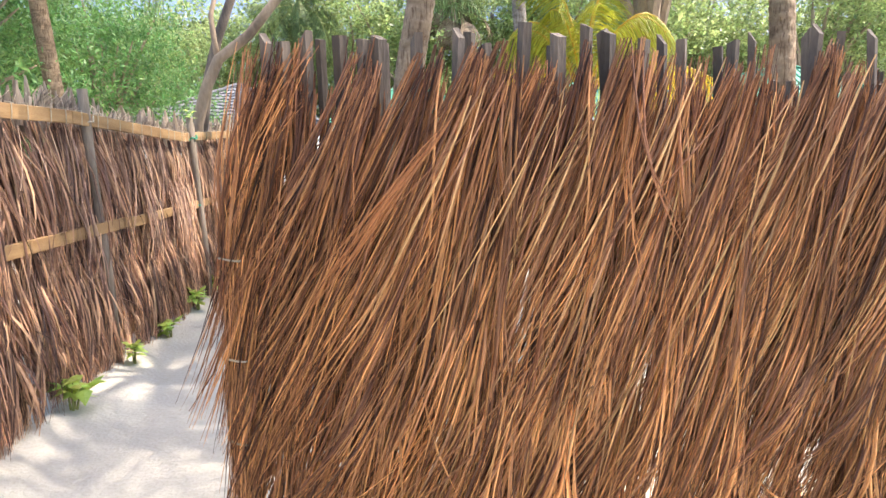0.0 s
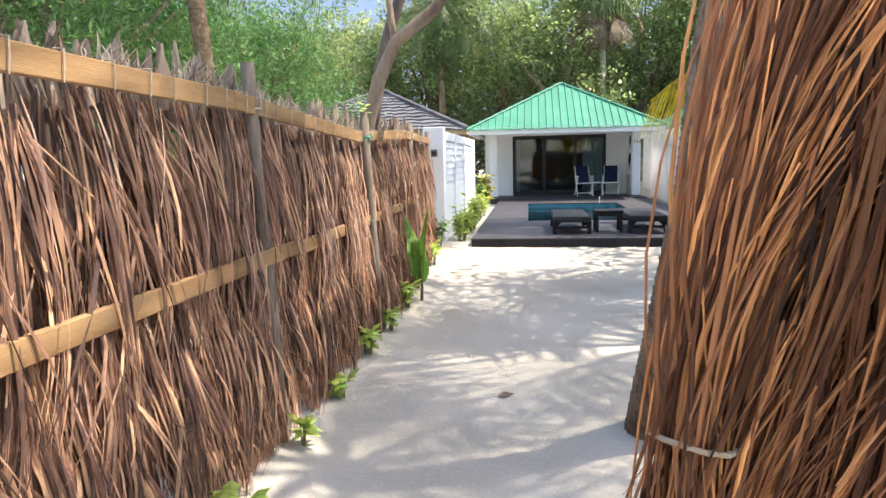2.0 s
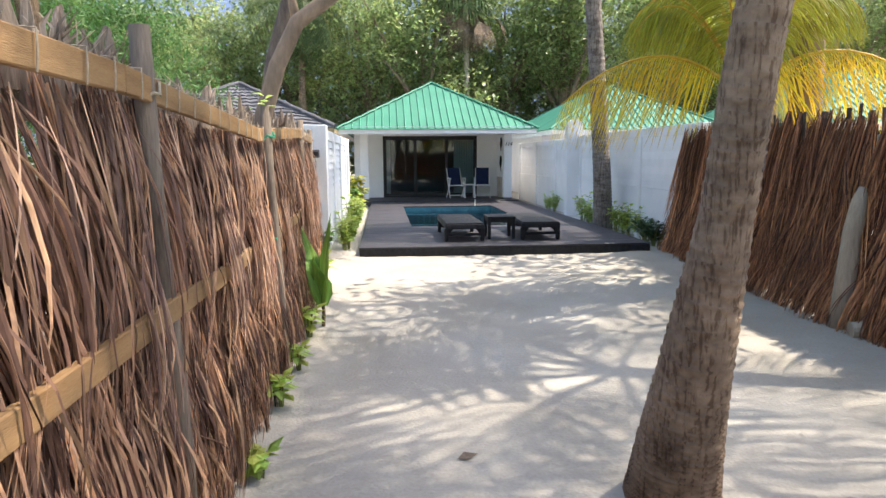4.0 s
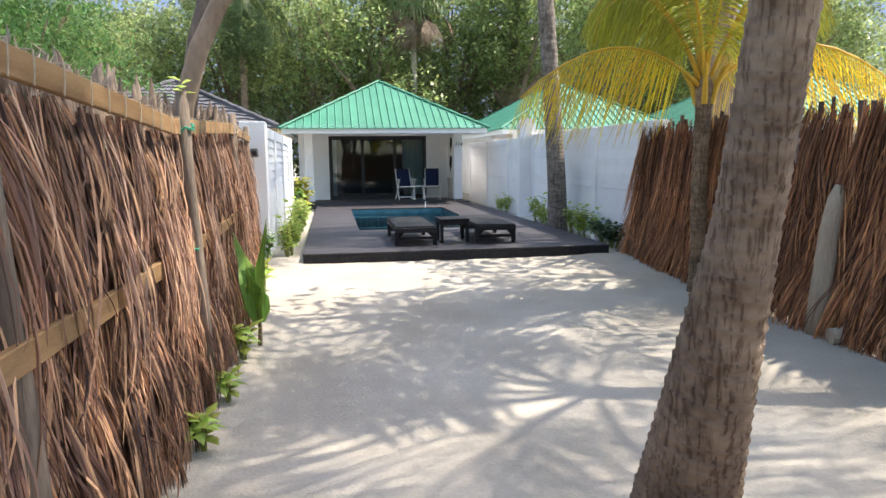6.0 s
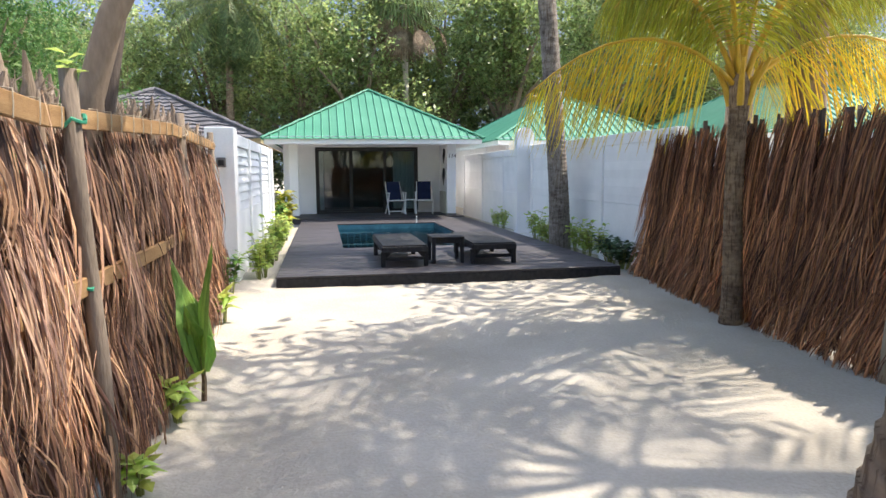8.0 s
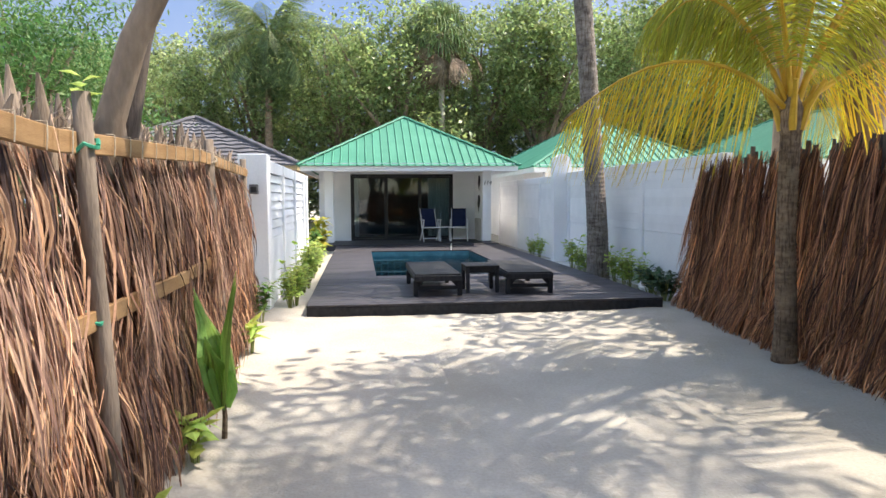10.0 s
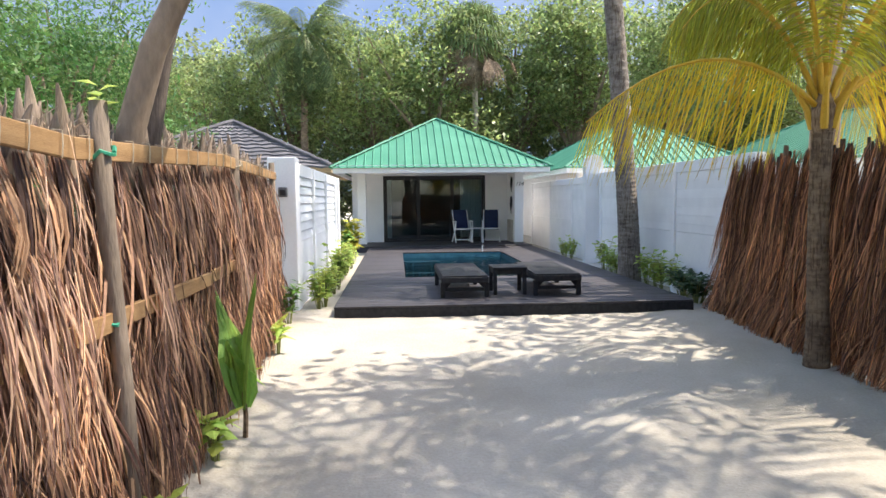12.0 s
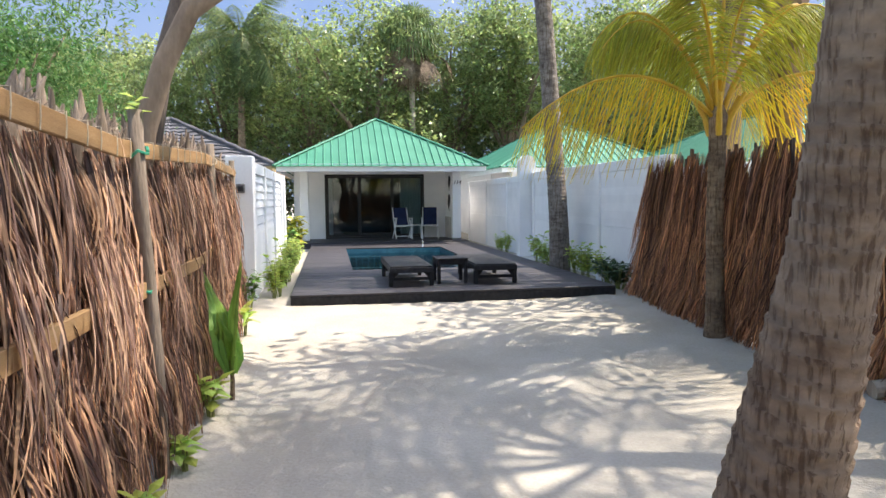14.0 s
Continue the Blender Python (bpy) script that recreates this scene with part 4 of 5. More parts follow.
def folding_chair(at, rz):
    c = thing("folding_chair", "navy fabric reclining chair with a white resin frame", "chair", at, "porch chairs", rz=rz)
    for sx in (-1, 1):
        x = sx * 0.25
        part("leg", Shape().tube([(x, -0.22, 0), (x, 0.0, 0.38), (x, 0.1, 0.6)], 0.02, 8), M_PLASTIC, c)
        part("leg", Shape().tube([(x, 0.28, 0), (x, -0.15, 0.42), (x, -0.2, 0.62)], 0.02, 8), M_PLASTIC, c)
        part("armrest", Shape().box(x - 0.03, x + 0.03, -0.26, 0.16, 0.612, 0.64, None, 0.008), M_PLASTIC, c)
        part("back_post", Shape().tube([(sx * 0.22, 0.1, 0.38), (sx * 0.22, 0.26, 0.68), (sx * 0.22, 0.40, 0.95)], 0.014, 8), M_PLASTIC, c)
    part("stretcher", Shape().tube([(-0.25, -0.17, 0.09), (0.25, -0.17, 0.09)], 0.017, 6), M_PLASTIC, c)
    part("seat_bar", Shape().tube([(-0.25, -0.25, 0.405), (0.25, -0.25, 0.405)], 0.02, 8), M_PLASTIC, c)
    seat, back = Shape(), Shape()
    n = 6
    seat.v = [(x, -0.24 + 0.4 * j / n, 0.41 - 0.025 * math.sin(math.pi * j / n) + dz) for dz in (0, -0.02) for j in range(n + 1) for x in (-0.22, 0.22)]
    back.v = [(x, 0.12 + 0.27 * j / n + dz, 0.42 + 0.53 * j / n) for dz in (0, 0.02) for j in range(n + 1) for x in (-0.23, 0.23)]
    for sh in (seat, back):
        o = 2 * (n + 1)
        sh.f = [(2 * j, 2 * j + 1, 2 * j + 3, 2 * j + 2) for j in range(n)] + [(o + 2 * j, o + 2 * j + 2, o + 2 * j + 3, o + 2 * j + 1) for j in range(n)]
        sh.f += [(2 * j, 2 * j + 2, o + 2 * j + 2, o + 2 * j) for j in range(n)] + [(2 * j + 1, o + 2 * j + 1, o + 2 * j + 3, 2 * j + 3) for j in range(n)]
        sh.f += [(0, o, o + 1, 1), (2 * n, 2 * n + 1, o + 2 * n + 1, o + 2 * n)]
    part("seat", seat, M_BLUE, c, "navy fabric seat")
    part("backrest", back, M_BLUE, c, "navy fabric back")


folding_chair((0.95, 23.9, 0.246), 8)
folding_chair((1.80, 23.9, 0.246), -8)
st = thing("porch_table", "small white resin table between the chairs", "table", (1.38, 23.95, 0.246))
part("tabletop", Shape().box(-0.19, 0.19, -0.19, 0.19, 0.40, 0.43, None, 0.01), M_PLASTIC, st)
for sx in (-1, 1):
    for sy in (-1, 1):
        part("leg", Shape().tube([(sx * 0.17, sy * 0.17, 0), (sx * 0.15, sy * 0.15, 0.40)], 0.02, 8), M_PLASTIC, st)

# neighbours with the same roof
copy_thing(house, pose(6.62, 22.7, 0, 0, 0, 0))
copy_thing(house, pose(12.2, 18.3, 0, 0, 0, 0))


def tiled_house():
    h = thing("tiled_bungalow", "neighbouring bungalow with a grey tiled hip roof", "house", (-6.6, 24.6, 0))
    part("wall", Shape().box(-3.0, 3.0, 0.8, 8.0, 0, 2.5), M_WHITE, h)
    part("soffit", Shape().box(-3.65, 3.65, 0.02, 9.0, 2.40, 2.44), M_TAN, h, "tan eave boards")
    part("fascia", Shape().box(-3.68, 3.68, -0.01, 0.02, 2.36, 2.52), M_TAN, h)
    part("fascia", Shape().box(3.65, 3.68, 0.02, 9.0, 2.36, 2.52), M_TAN, h)
    n, W, Z = 13, 3.72, 1.75
    rnd = random.Random(4)
    for side in range(3):
        for i in range(n):
            t0, t1 = i / n, (i + 1) / n
            sh = Shape()
            m = 24
            for j in range(m + 1):
                u = -1 + 2 * j / m
                wav = 0.022 * math.sin(j * 2.1)
                for t, dz in ((t0, 0.055), (t1 + 0.01, 0.0), (t0, 0.0)):
                    half = W * (1 - min(t, 1))
                    zz = 2.5 + Z * min(t, 1) + dz + wav
                    if side == 0:
                        sh.v.append((u * half, W * min(t, 1) - 0.06, zz))
                    else:
                        sx = 1 if side == 1 else -1
                        yy = (1 + u) / 2 * (9.0 - 2 * W * min(t, 1)) + W * min(t, 1)
                        sh.v.append((sx * half, yy, zz))
            for j in range(m):
                a = 3 * j
                sh.f += [(a, a + 3, a + 4, a + 1), (a, a + 2, a + 5, a + 3)]
            part("tile_course", sh, M_TILE, h)
    A = Vector((0, W - 0.06, 2.5 + Z))
    for c in ((-W, -0.06, 2.5), (W, -0.06, 2.5)):
        part("hip_cap", Shape().tube([Vector(c).lerp(A, i / 14) + Vector((0, 0, 0.05 + 0.02 * (i % 2))) for i in range(15)], 0.08, 7), M_TILE, h)
    part("hip_cap", Shape().tube([A + Vector((0, 0, 0.05)), A + Vector((0, 1.6, 0.05))], 0.08, 7), M_TILE, h)


tiled_house()


# ---- palms ----
def frond_shape(length, rise, droop, leaflets, leaf_len, hang, w=0.035):
    """A feather frond: stem along +x, rising, then drooping; leaflets to both sides hang by hang (0 to 1). Returns stem and leaf Shapes."""
    def at(t):
        return Vector((length * t * (1 - 0.12 * t * droop), 0, rise * length * t - droop * length * t * t))
    stem = Shape().tube([at(i / 9) for i in range(10)], [0.028 * (1 - 0.85 * i / 9) + 0.003 for i in range(10)], 5)
    lv = Shape()
    for i in range(leaflets):
        t = 0.16 + 0.83 * i / leaflets
        for sgn in (-1, 1):
            p = at(t)
            d = (at(min(1, t + 0.02)) - at(t - 0.02)).normalized()
            ln = leaf_len * (0.5 + 1.1 * math.sin(math.pi * min(1, 0.12 + t * 0.82))) * rv(0.8, 1.1) * 0.66
            out = (Vector((0, sgn, 0)) * (1 - hang * 0.75) + d * rv(0.8, 1.3) * (0.55 - 0.4 * hang) + Vector((0, 0, 0.18 - 0.55 * hang + rv(-0.1, 0.1)))).normalized()
            pts = [p + out * ln * s + Vector((0, 0, -hang * ln * s * s * 0.75 - 0.1 * ln * s * s)) for s in (0, 0.35, 0.7, 1.0)]
            lv.blade(pts, w * rv(0.7, 1.1), d, 0.2)
    return stem, lv


def palm(name, label, trunk, radii, ring, bark, fronds, crown_at, variants, leaf_m, stem_m, group=""):
    """trunk: path; fronds: (azimuth, pitch, scale, variant)."""
    base = trunk[0]
    p = thing(name, label, "palm tree", base, group)
    o = Vector(base)
    pts, rad = [], []
    n = int(sum((Vector(b) - Vector(a)).length for a, b in zip(trunk, trunk[1:])) / ring)
    tp = [Vector(q) for q in trunk]
    for i in range(n * 3 + 1):
        t = min(1.0, (i // 3 + (0.0, 0.55, 0.93)[i % 3]) / n) * (len(tp) - 1)
        j = min(int(t), len(tp) - 2)
        u = t - j
        q0, q1, q2, q3 = tp[max(j - 1, 0)], tp[j], tp[j + 1], tp[min(j + 2, len(tp) - 1)]
        q = 0.5 * ((2 * q1) + (q2 - q0) * u + (2 * q0 - 5 * q1 + 4 * q2 - q3) * u * u + (3 * q1 - q0 - 3 * q2 + q3) * u ** 3)
        r = radii[j] + (radii[j + 1] - radii[j]) * u
        pts.append(q - o)
        rad.append(r * (0.985, 1.0, 1.035)[i % 3] * rv(0.985, 1.015))
    part("trunk", Shape().tube(pts, rad, 20), bark, p, "", True)
    for az, pitch, sc, v in fronds:
        s, l = variants[v]
        st_ = part("frond", s, None, p)
        st_.matrix_basis = Matrix.Translation(Vector(crown_at) - o) @ pose(0, 0, 0, 0, -pitch, az) @ Matrix.Diagonal((sc, sc, sc, 1))
        tagged(part("foliage", l, None, st_), kind="stuff")
    return p


def frond_meshes(specs, stem_m, leaf_m):
    out = []
    for sp in specs:
        s, l = frond_shape(*sp)
        out.append((s.mesh("stem", stem_m, True), l.mesh("leaflets", leaf_m)))
    return out


random.seed(51)
FR_G = frond_meshes([(3.2, 0.25, 0.45, 58, 0.75, 0.45, 0.04), (3.0, 0.35, 0.75, 54, 0.75, 0.8, 0.04), (2.8, 0.5, 0.5, 54, 0.7, 0.5, 0.04)], M_RACHIS, M_FROND)
FR_Y = frond_meshes([(2.6, 0.62, 0.85, 68, 0.68, 1.0, 0.021)], M_RACHIS_YEL, M_FROND_YEL)
FR_Y += frond_meshes([(1.9, 2.0, 1.55, 84, 0.60, 0.85, 0.022), (1.6, 2.4, 1.5, 80, 0.52, 0.7, 0.022)], M_RACHIS_YEL, M_FROND_LIME)


def ring_fronds(n, low, high, sc, kinds, seed):
    r = random.Random(seed)
    return [(i * 137.5 + r.uniform(-15, 15), low + (high - low) * (i / n) + r.uniform(-8, 8), sc * r.uniform(0.85, 1.1), r.choice(kinds)) for i in range(n)]


near_palm = palm("coconut_palm", "leaning grey coconut palm trunk standing in the sand", [(-0.05, 5.30, -0.05), (-0.04, 5.23, 0.35), (0.025, 5.07, 1.3), (0.13, 5.0, 2.3), (0.6, 5.1, 4.0), (2.0, 5.6, 6.6)], [0.225, 0.18, 0.108, 0.101, 0.10, 0.10], 0.075, M_BARK, ring_fronds(19, -20, 62, 1.08, (0, 1, 2), 1), (2.0, 5.6, 6.6), FR_G, M_FROND, M_RACHIS, "green palms")


def notch(parent, at, out, h, w):
    """A dark cut in the bark: a sunken lens shape on the trunk's face."""
    s, d = Shape(), Vector(out).normalized()
    side, c = d.cross(Vector((0, 0, 1))).normalized(), Vector(at)
    ring = [c + side * (w * 0.5 * math.cos(a)) + Vector((0, 0, h * 0.5 * math.sin(a))) for a in [i * math.pi / 6 for i in range(12)]]
    s.v = [tuple(p + d * 0.004) for p in ring] + [tuple(p - d * 0.03) for p in ring] + [tuple(c - d * 0.004)]
    s.f = [(i, (i + 1) % 12, 24) for i in range(12)] + [(i, i + 12, (i + 1) % 12 + 12, (i + 1) % 12) for i in range(12)]
    part("notch", s, M_STUB, parent, "dark notch cut in the bark")


notch(near_palm, (0.159, -0.336, 1.63), (0.51, -0.85, 0), 0.17, 0.035)
notch(near_palm, (0.135, -0.300, 1.36), (0.60, -0.80, 0), 0.06, 0.02)
notch(near_palm, (-0.02, -0.245, 1.47), (-0.99, -0.10, 0), 0.055, 0.014)
notch(near_palm, (-0.012, -0.275, 1.465), (-0.95, -0.30, 0), 0.06, 0.014)
palm("yellow_palm", "young coconut palm with golden yellow fronds by the fence", [(2.66, 9.83, -0.05), (2.66, 9.82, 0.4), (2.62, 9.8, 1.3), (2.64, 9.8, 2.2)], [0.115, 0.092, 0.08, 0.085], 0.06, M_BARK_PALE,
     [(183, 12, 0.86, 0), (-6, 14, 0.92, 0), (40, 16, 0.9, 0), (168, 4, 0.78, 1), (215, 10, 0.7, 2), (140, 6, 0.9, 1), (335, 8, 0.8, 1), (10, 4, 0.95, 1), (55, 8, 1.0, 2), (95, 10, 1.0, 1), (275, 14, 0.7, 2), (190, 16, 0.95, 2)], (2.64, 9.8, 2.2), FR_Y, M_FROND_YEL, M_RACHIS_YEL)
palm("coconut_palm", "grey coconut palm trunk beside the white wall", [(2.97, 15.4, -0.05), (2.94, 15.4, 1.0), (2.84, 15.4, 2.4), (2.66, 15.4, 4.6), (2.3, 15.6, 9.2)], [0.20, 0.175, 0.16, 0.15, 0.12], 0.12, M_BARK_GREY, ring_fronds(18, -25, 65, 1.1, (0, 1, 2), 2), (2.3, 15.6, 9.2), FR_G, M_FROND, M_RACHIS, "green palms")
# added palm, crown out of view; the extra fronds throw shade on the sand
palm("coconut_palm", "added coconut palm behind the yard fence that shades the sand", [(3.9, 6.9, -0.05), (3.95, 6.9, 2.0), (3.95, 7.2, 4.0), (3.8, 7.9, 6.2)], [0.16, 0.13, 0.12, 0.11], 0.12, M_BARK, ring_fronds(11, -12, 65, 1.0, (0, 1, 2), 3) + [(106, 10, 1.15, 0), (124, 14, 1.15, 1), (141, 8, 1.15, 0), (158, 14, 1.15, 0), (176, 10, 1.1, 1)], (3.8, 7.9, 6.2), FR_G, M_FROND, M_RACHIS, "green palms")
palm("coconut_palm", "tall coconut palm rising behind the neighbouring roof", [(-5.2, 36.0, 0), (-5.2, 36.0, 4.0), (-5.1, 36, 8.9)], [0.22, 0.17, 0.14], 0.5, M_BARK, ring_fronds(40, -75, 60, 1.02, (0, 1, 1, 2), 4), (-5.1, 36, 8.9), FR_G, M_FROND, M_RACHIS, "green palms")
palm("coconut_palm", "slanting palm trunk behind the long fence", [(-5.9, 12.4, 0), (-6.1, 12.5, 2.5), (-6.5, 12.6, 6.5)], [0.17, 0.15, 0.13], 0.14, M_BARK_PALE, ring_fronds(18, -25, 65, 1.1, (0, 1, 2), 6), (-6.5, 12.6, 6.5), FR_G, M_FROND, M_RACHIS, "green palms")


yp = bpy.data.objects["yellow_palm"]
part("sheath", Shape().tube([(-0.03, -0.03, 2.02), (-0.025, -0.03, 2.14), (-0.02, -0.03, 2.26), (-0.02, -0.03, 2.42)], [0.07, 0.10, 0.105, 0.05], 12), M_BARK, yp, "dark fibrous leaf sheath")
for az in (0.2, 1.5, 2.8, 4.2, 5.3):
    part("leaf_base", Shape().tube([(-0.02 + 0.08 * math.cos(az), -0.03 + 0.08 * math.sin(az), 2.12), (-0.02 + 0.13 * math.cos(az), -0.03 + 0.13 * math.sin(az), 2.3), (-0.02 + 0.26 * math.cos(az), -0.03 + 0.26 * math.sin(az), 2.52)], [0.035, 0.028, 0.018], 6), M_RACHIS_YEL, yp, "orange leaf base")


def fan_palm():
    """A tall fan palm: stiff fans on stalks, and a skirt of dead ones."""
    random.seed(61)
    p = thing("fan_palm", "tall fan palm with a dry skirt above the roof", "palm tree", (2.75, 36, 0))
    part("trunk", Shape().tube([(0, 0, 0), (0.05, 0, 4), (0, 0, 9.2)], [0.17, 0.14, 0.13], 12), M_DRIFT, p, "", True)
    for i in range(46):
        az, el = i * 2.4, -1.42 + 2.75 * i / 46
        dead = el < -0.55
        d = Vector((math.cos(az) * math.cos(el), math.sin(az) * math.cos(el), math.sin(el)))
        c = Vector((0, 0, 9.2)) + d * (rv(0.8, 1.9) if dead else 0.95)
        side = d.cross(Vector((0, 0, 1))).normalized()
        up = side.cross(d)
        s = Shape().tube([(0, 0, 9.2), tuple(c)], 0.018, 4)
        for q in range(18):
            a = (q / 17 - 0.5) * (1.5 if dead else 3.4)
            e = (d * math.cos(a) + side * math.sin(a)).normalized()
            drop = Vector((0, 0, rv(0.45, 0.8)))
            s.blade([c, c + e * 0.45 + up * 0.04, c + e * 0.8 - drop * 0.3, c + e * 0.95 - drop], 0.075, e.cross(up).normalized(), 0.2)
        part("fan", s, M_BARK if dead else M_FROND, p)


fan_palm()


# ---- broadleaf trees ----
def crown_shape(blobs, leaves, size, seed, feather=False):
    """Many small leaves in clumps over uneven lobes."""
    r = random.Random(seed)
    s = Shape()
    for cx, cy, cz, rad in blobs:
        for _ in range(int(leaves * rad * rad)):
            u = Vector((r.gauss(0, 1), r.gauss(0, 1), r.gauss(0, 1) * 0.8)).normalized()
            cl = Vector((cx, cy, cz)) + u * rad * r.uniform(0.55, 1.08)
            for _ in range(11):
                p = cl + Vector((r.gauss(0, 1), r.gauss(0, 1), r.gauss(0, 0.7))) * 0.2
                d = Vector((r.gauss(0, 1), r.gauss(0, 1), r.gauss(-0.3, 0.7))).normalized()
                sd = d.cross(Vector((r.gauss(0, 0.4), r.gauss(0, 0.4), 1))).normalized()
                ln = size * r.uniform(0.7, 1.3)
                a, b = p + d * ln * 0.45 - sd * ln * (0.14 if feather else 0.24), p + d * ln * 0.45 + sd * ln * (0.14 if feather else 0.24)
                s.face(p, a, p + d * ln, b)
    return s


def blobs_for(r, w, h, z0, n):
    return [(r.uniform(-w, w), r.uniform(-w, w) * 0.8, z0 + h * r.random() ** 0.8, r.uniform(0.8, 1.5)) for _ in range(n)]


def tree_meshes(seed, w, h, z0, n, leaves, size, leaf_m, feather=False):
    r = random.Random(seed)
    bl = blobs_for(r, w, h, z0, n)
    tr = Shape().tube([(0, 0, -0.2), (0.1, 0.05, z0 * 0.5), (-0.05, 0, z0), (0.1, 0, z0 + h * 0.6)], [0.24, 0.19, 0.16, 0.06], 9)
    lim = []
    for cx, cy, cz, rad in bl[: min(n, 12)]:
        st_ = Vector((0, 0, z0 * r.uniform(0.45, 1.0)))
        lim.append(Shape().tube([st_, st_.lerp(Vector((cx, cy, cz)), 0.5) + Vector((0, 0, 0.3)), (cx, cy, cz)], [0.11, 0.075, 0.02], 6).mesh("limb", M_BARK_TREE))
    return tr.mesh("trunk", M_BARK_TREE, True), lim, crown_shape(bl, leaves, size, seed, feather).mesh("crown", leaf_m)


def tree(meshes, at, rz, sc, label, group=""):
    t = thing("tree", label, "tree", at, group, rz=rz)
    t.scale = (sc, sc, sc)
    part("trunk", meshes[0], None, t)
    for l in meshes[1]:
        part("limb", l, None, t)
    tagged(part("crown", meshes[2], None, t), kind="stuff")
    return t


T_A = tree_meshes(71, 2.6, 5.4, 2.8, 30, 36, 0.18, M_CROWN)
T_B = tree_meshes(72, 3.0, 5.0, 3.4, 30, 36, 0.18, M_CROWN)
T_C = tree_meshes(73, 2.6, 5.0, 2.2, 28, 42, 0.18, M_CROWN_LT, True)
r = random.Random(9)
for i, x in enumerate((-14, -9.5, -6.0, -2.4, 1.2, 5.0, 8.8, 12.6, 17.0, 22.0, 27.5)):
    tree((T_A, T_B)[i % 2], (x + r.uniform(-0.8, 0.8), 38.5 + r.uniform(-2, 3), 0), r.uniform(0, 360), (r.uniform(0.95, 1.05) if x < -7 else r.uniform(1.16, 1.3) if x < 3 else r.uniform(1.28, 1.42)), "broadleaf tree in the green wood behind the bungalows", "wood")
for x, y, sc in ((-10.5, 16, 1.05), (-15, 22, 1.3), (-8.0, 18.5, 0.85), (-13, 10, 1.1), (-11.5, 27.5, 1.15), (-9.0, 12.5, 0.9), (-20, 30, 1.4)):
    tree(T_C, (x, y, 0), r.uniform(0, 360), sc, "light green feathery tree behind the long fence", "feathery trees")
for i, (x, y) in enumerate(((-12, -9), (-7, -12), (-2.5, -10), (2.5, -12.5), (7, -9.5), (12, -11), (17, -8), (-17, -6), (-10, -16), (0, -17), (9.5, -17))):
    tree((T_A, T_B)[i % 2], (x, y, 0), r.uniform(0, 360), r.uniform(0.95, 1.15), "broadleaf tree closing the way behind the fences", "trees behind the way")
T_D = tree_meshes(74, 1.9, 1.8, 4.9, 10, 6, 0.2, M_CROWN)
# T_E is an added tree, placed so its crown shades the sand before the deck
T_E = tree_meshes(75, 1.7, 2.0, 5.6, 10, 11, 0.2, M_CROWN)
tree(T_E, (5.0, 13.4, 0), 10, 1.0, "added broadleaf tree behind the white wall that shades the sand")
tree(T_D, (3.75, 10.3, 0), 40, 1.0, "dark-trunked broadleaf tree behind the yard fence")

# under-storey that closes the wood
und = []
rr = random.Random(14)
for _ in range(400):
    und.append((rr.uniform(-34, 42), rr.uniform(43, 47), rr.uniform(0.4, 9.8), rr.uniform(1.5, 2.3)))
tagged(part("far_wood", crown_shape(und, 10, 0.36, 15), M_FAR), "dense dark green far wood behind the trees", "wood", "", "stuff")

# leaning tree rising behind the long fence and out over the yard
lt = thing("leaning_tree", "slender grey-brown tree leaning over the fence with bare trunks", "tree", (-2.42, 7.75, 0))
part("trunk", Shape().tube([(-0.03, 0, -0.2), (0.08, 0, 1.3), (0.16, 0, 1.87), (0.28, 0, 2.25), (0.44, 0, 2.57), (0.78, 0.0, 2.82), (1.3, 0.2, 3.5), (1.7, 1.2, 5.0), (1.8, 2.6, 6.0)], [0.085, 0.075, 0.068, 0.064, 0.06, 0.055, 0.05, 0.045, 0.03], 12), M_BARK_TREE, lt, "", True)
part("branch", Shape().tube([(0.44, 0, 2.55), (0.40, 0.03, 2.75), (0.36, 0.1, 3.05), (0.5, 0.5, 4.0)], [0.04, 0.032, 0.028, 0.015], 9), M_BARK_TREE, lt, "", True)
part("trunk", Shape().tube([(0.0, 0.39, -0.2), (0.08, 0.39, 1.7), (0.19, 0.39, 2.34), (0.34, 0.39, 2.85), (0.7, 0.5, 3.8), (0.7, 1.4, 5.0), (0.8, 2.4, 6.0)], [0.07, 0.062, 0.06, 0.055, 0.045, 0.03, 0.02], 10), M_STUB, lt, "dark cracked second trunk", True)
tagged(part("crown", crown_shape([(1.5, 2.2, 5.7, 0.9), (2.2, 3.2, 5.9, 0.8), (0.9, 3.4, 6.0, 0.9), (1.8, 4.4, 6.2, 0.9), (2.9, 4.2, 6.0, 0.7), (0.6, 4.6, 6.3, 0.7)], 5, 0.24, 6).mesh("crown", M_CROWN_LT), None, lt), kind="stuff")


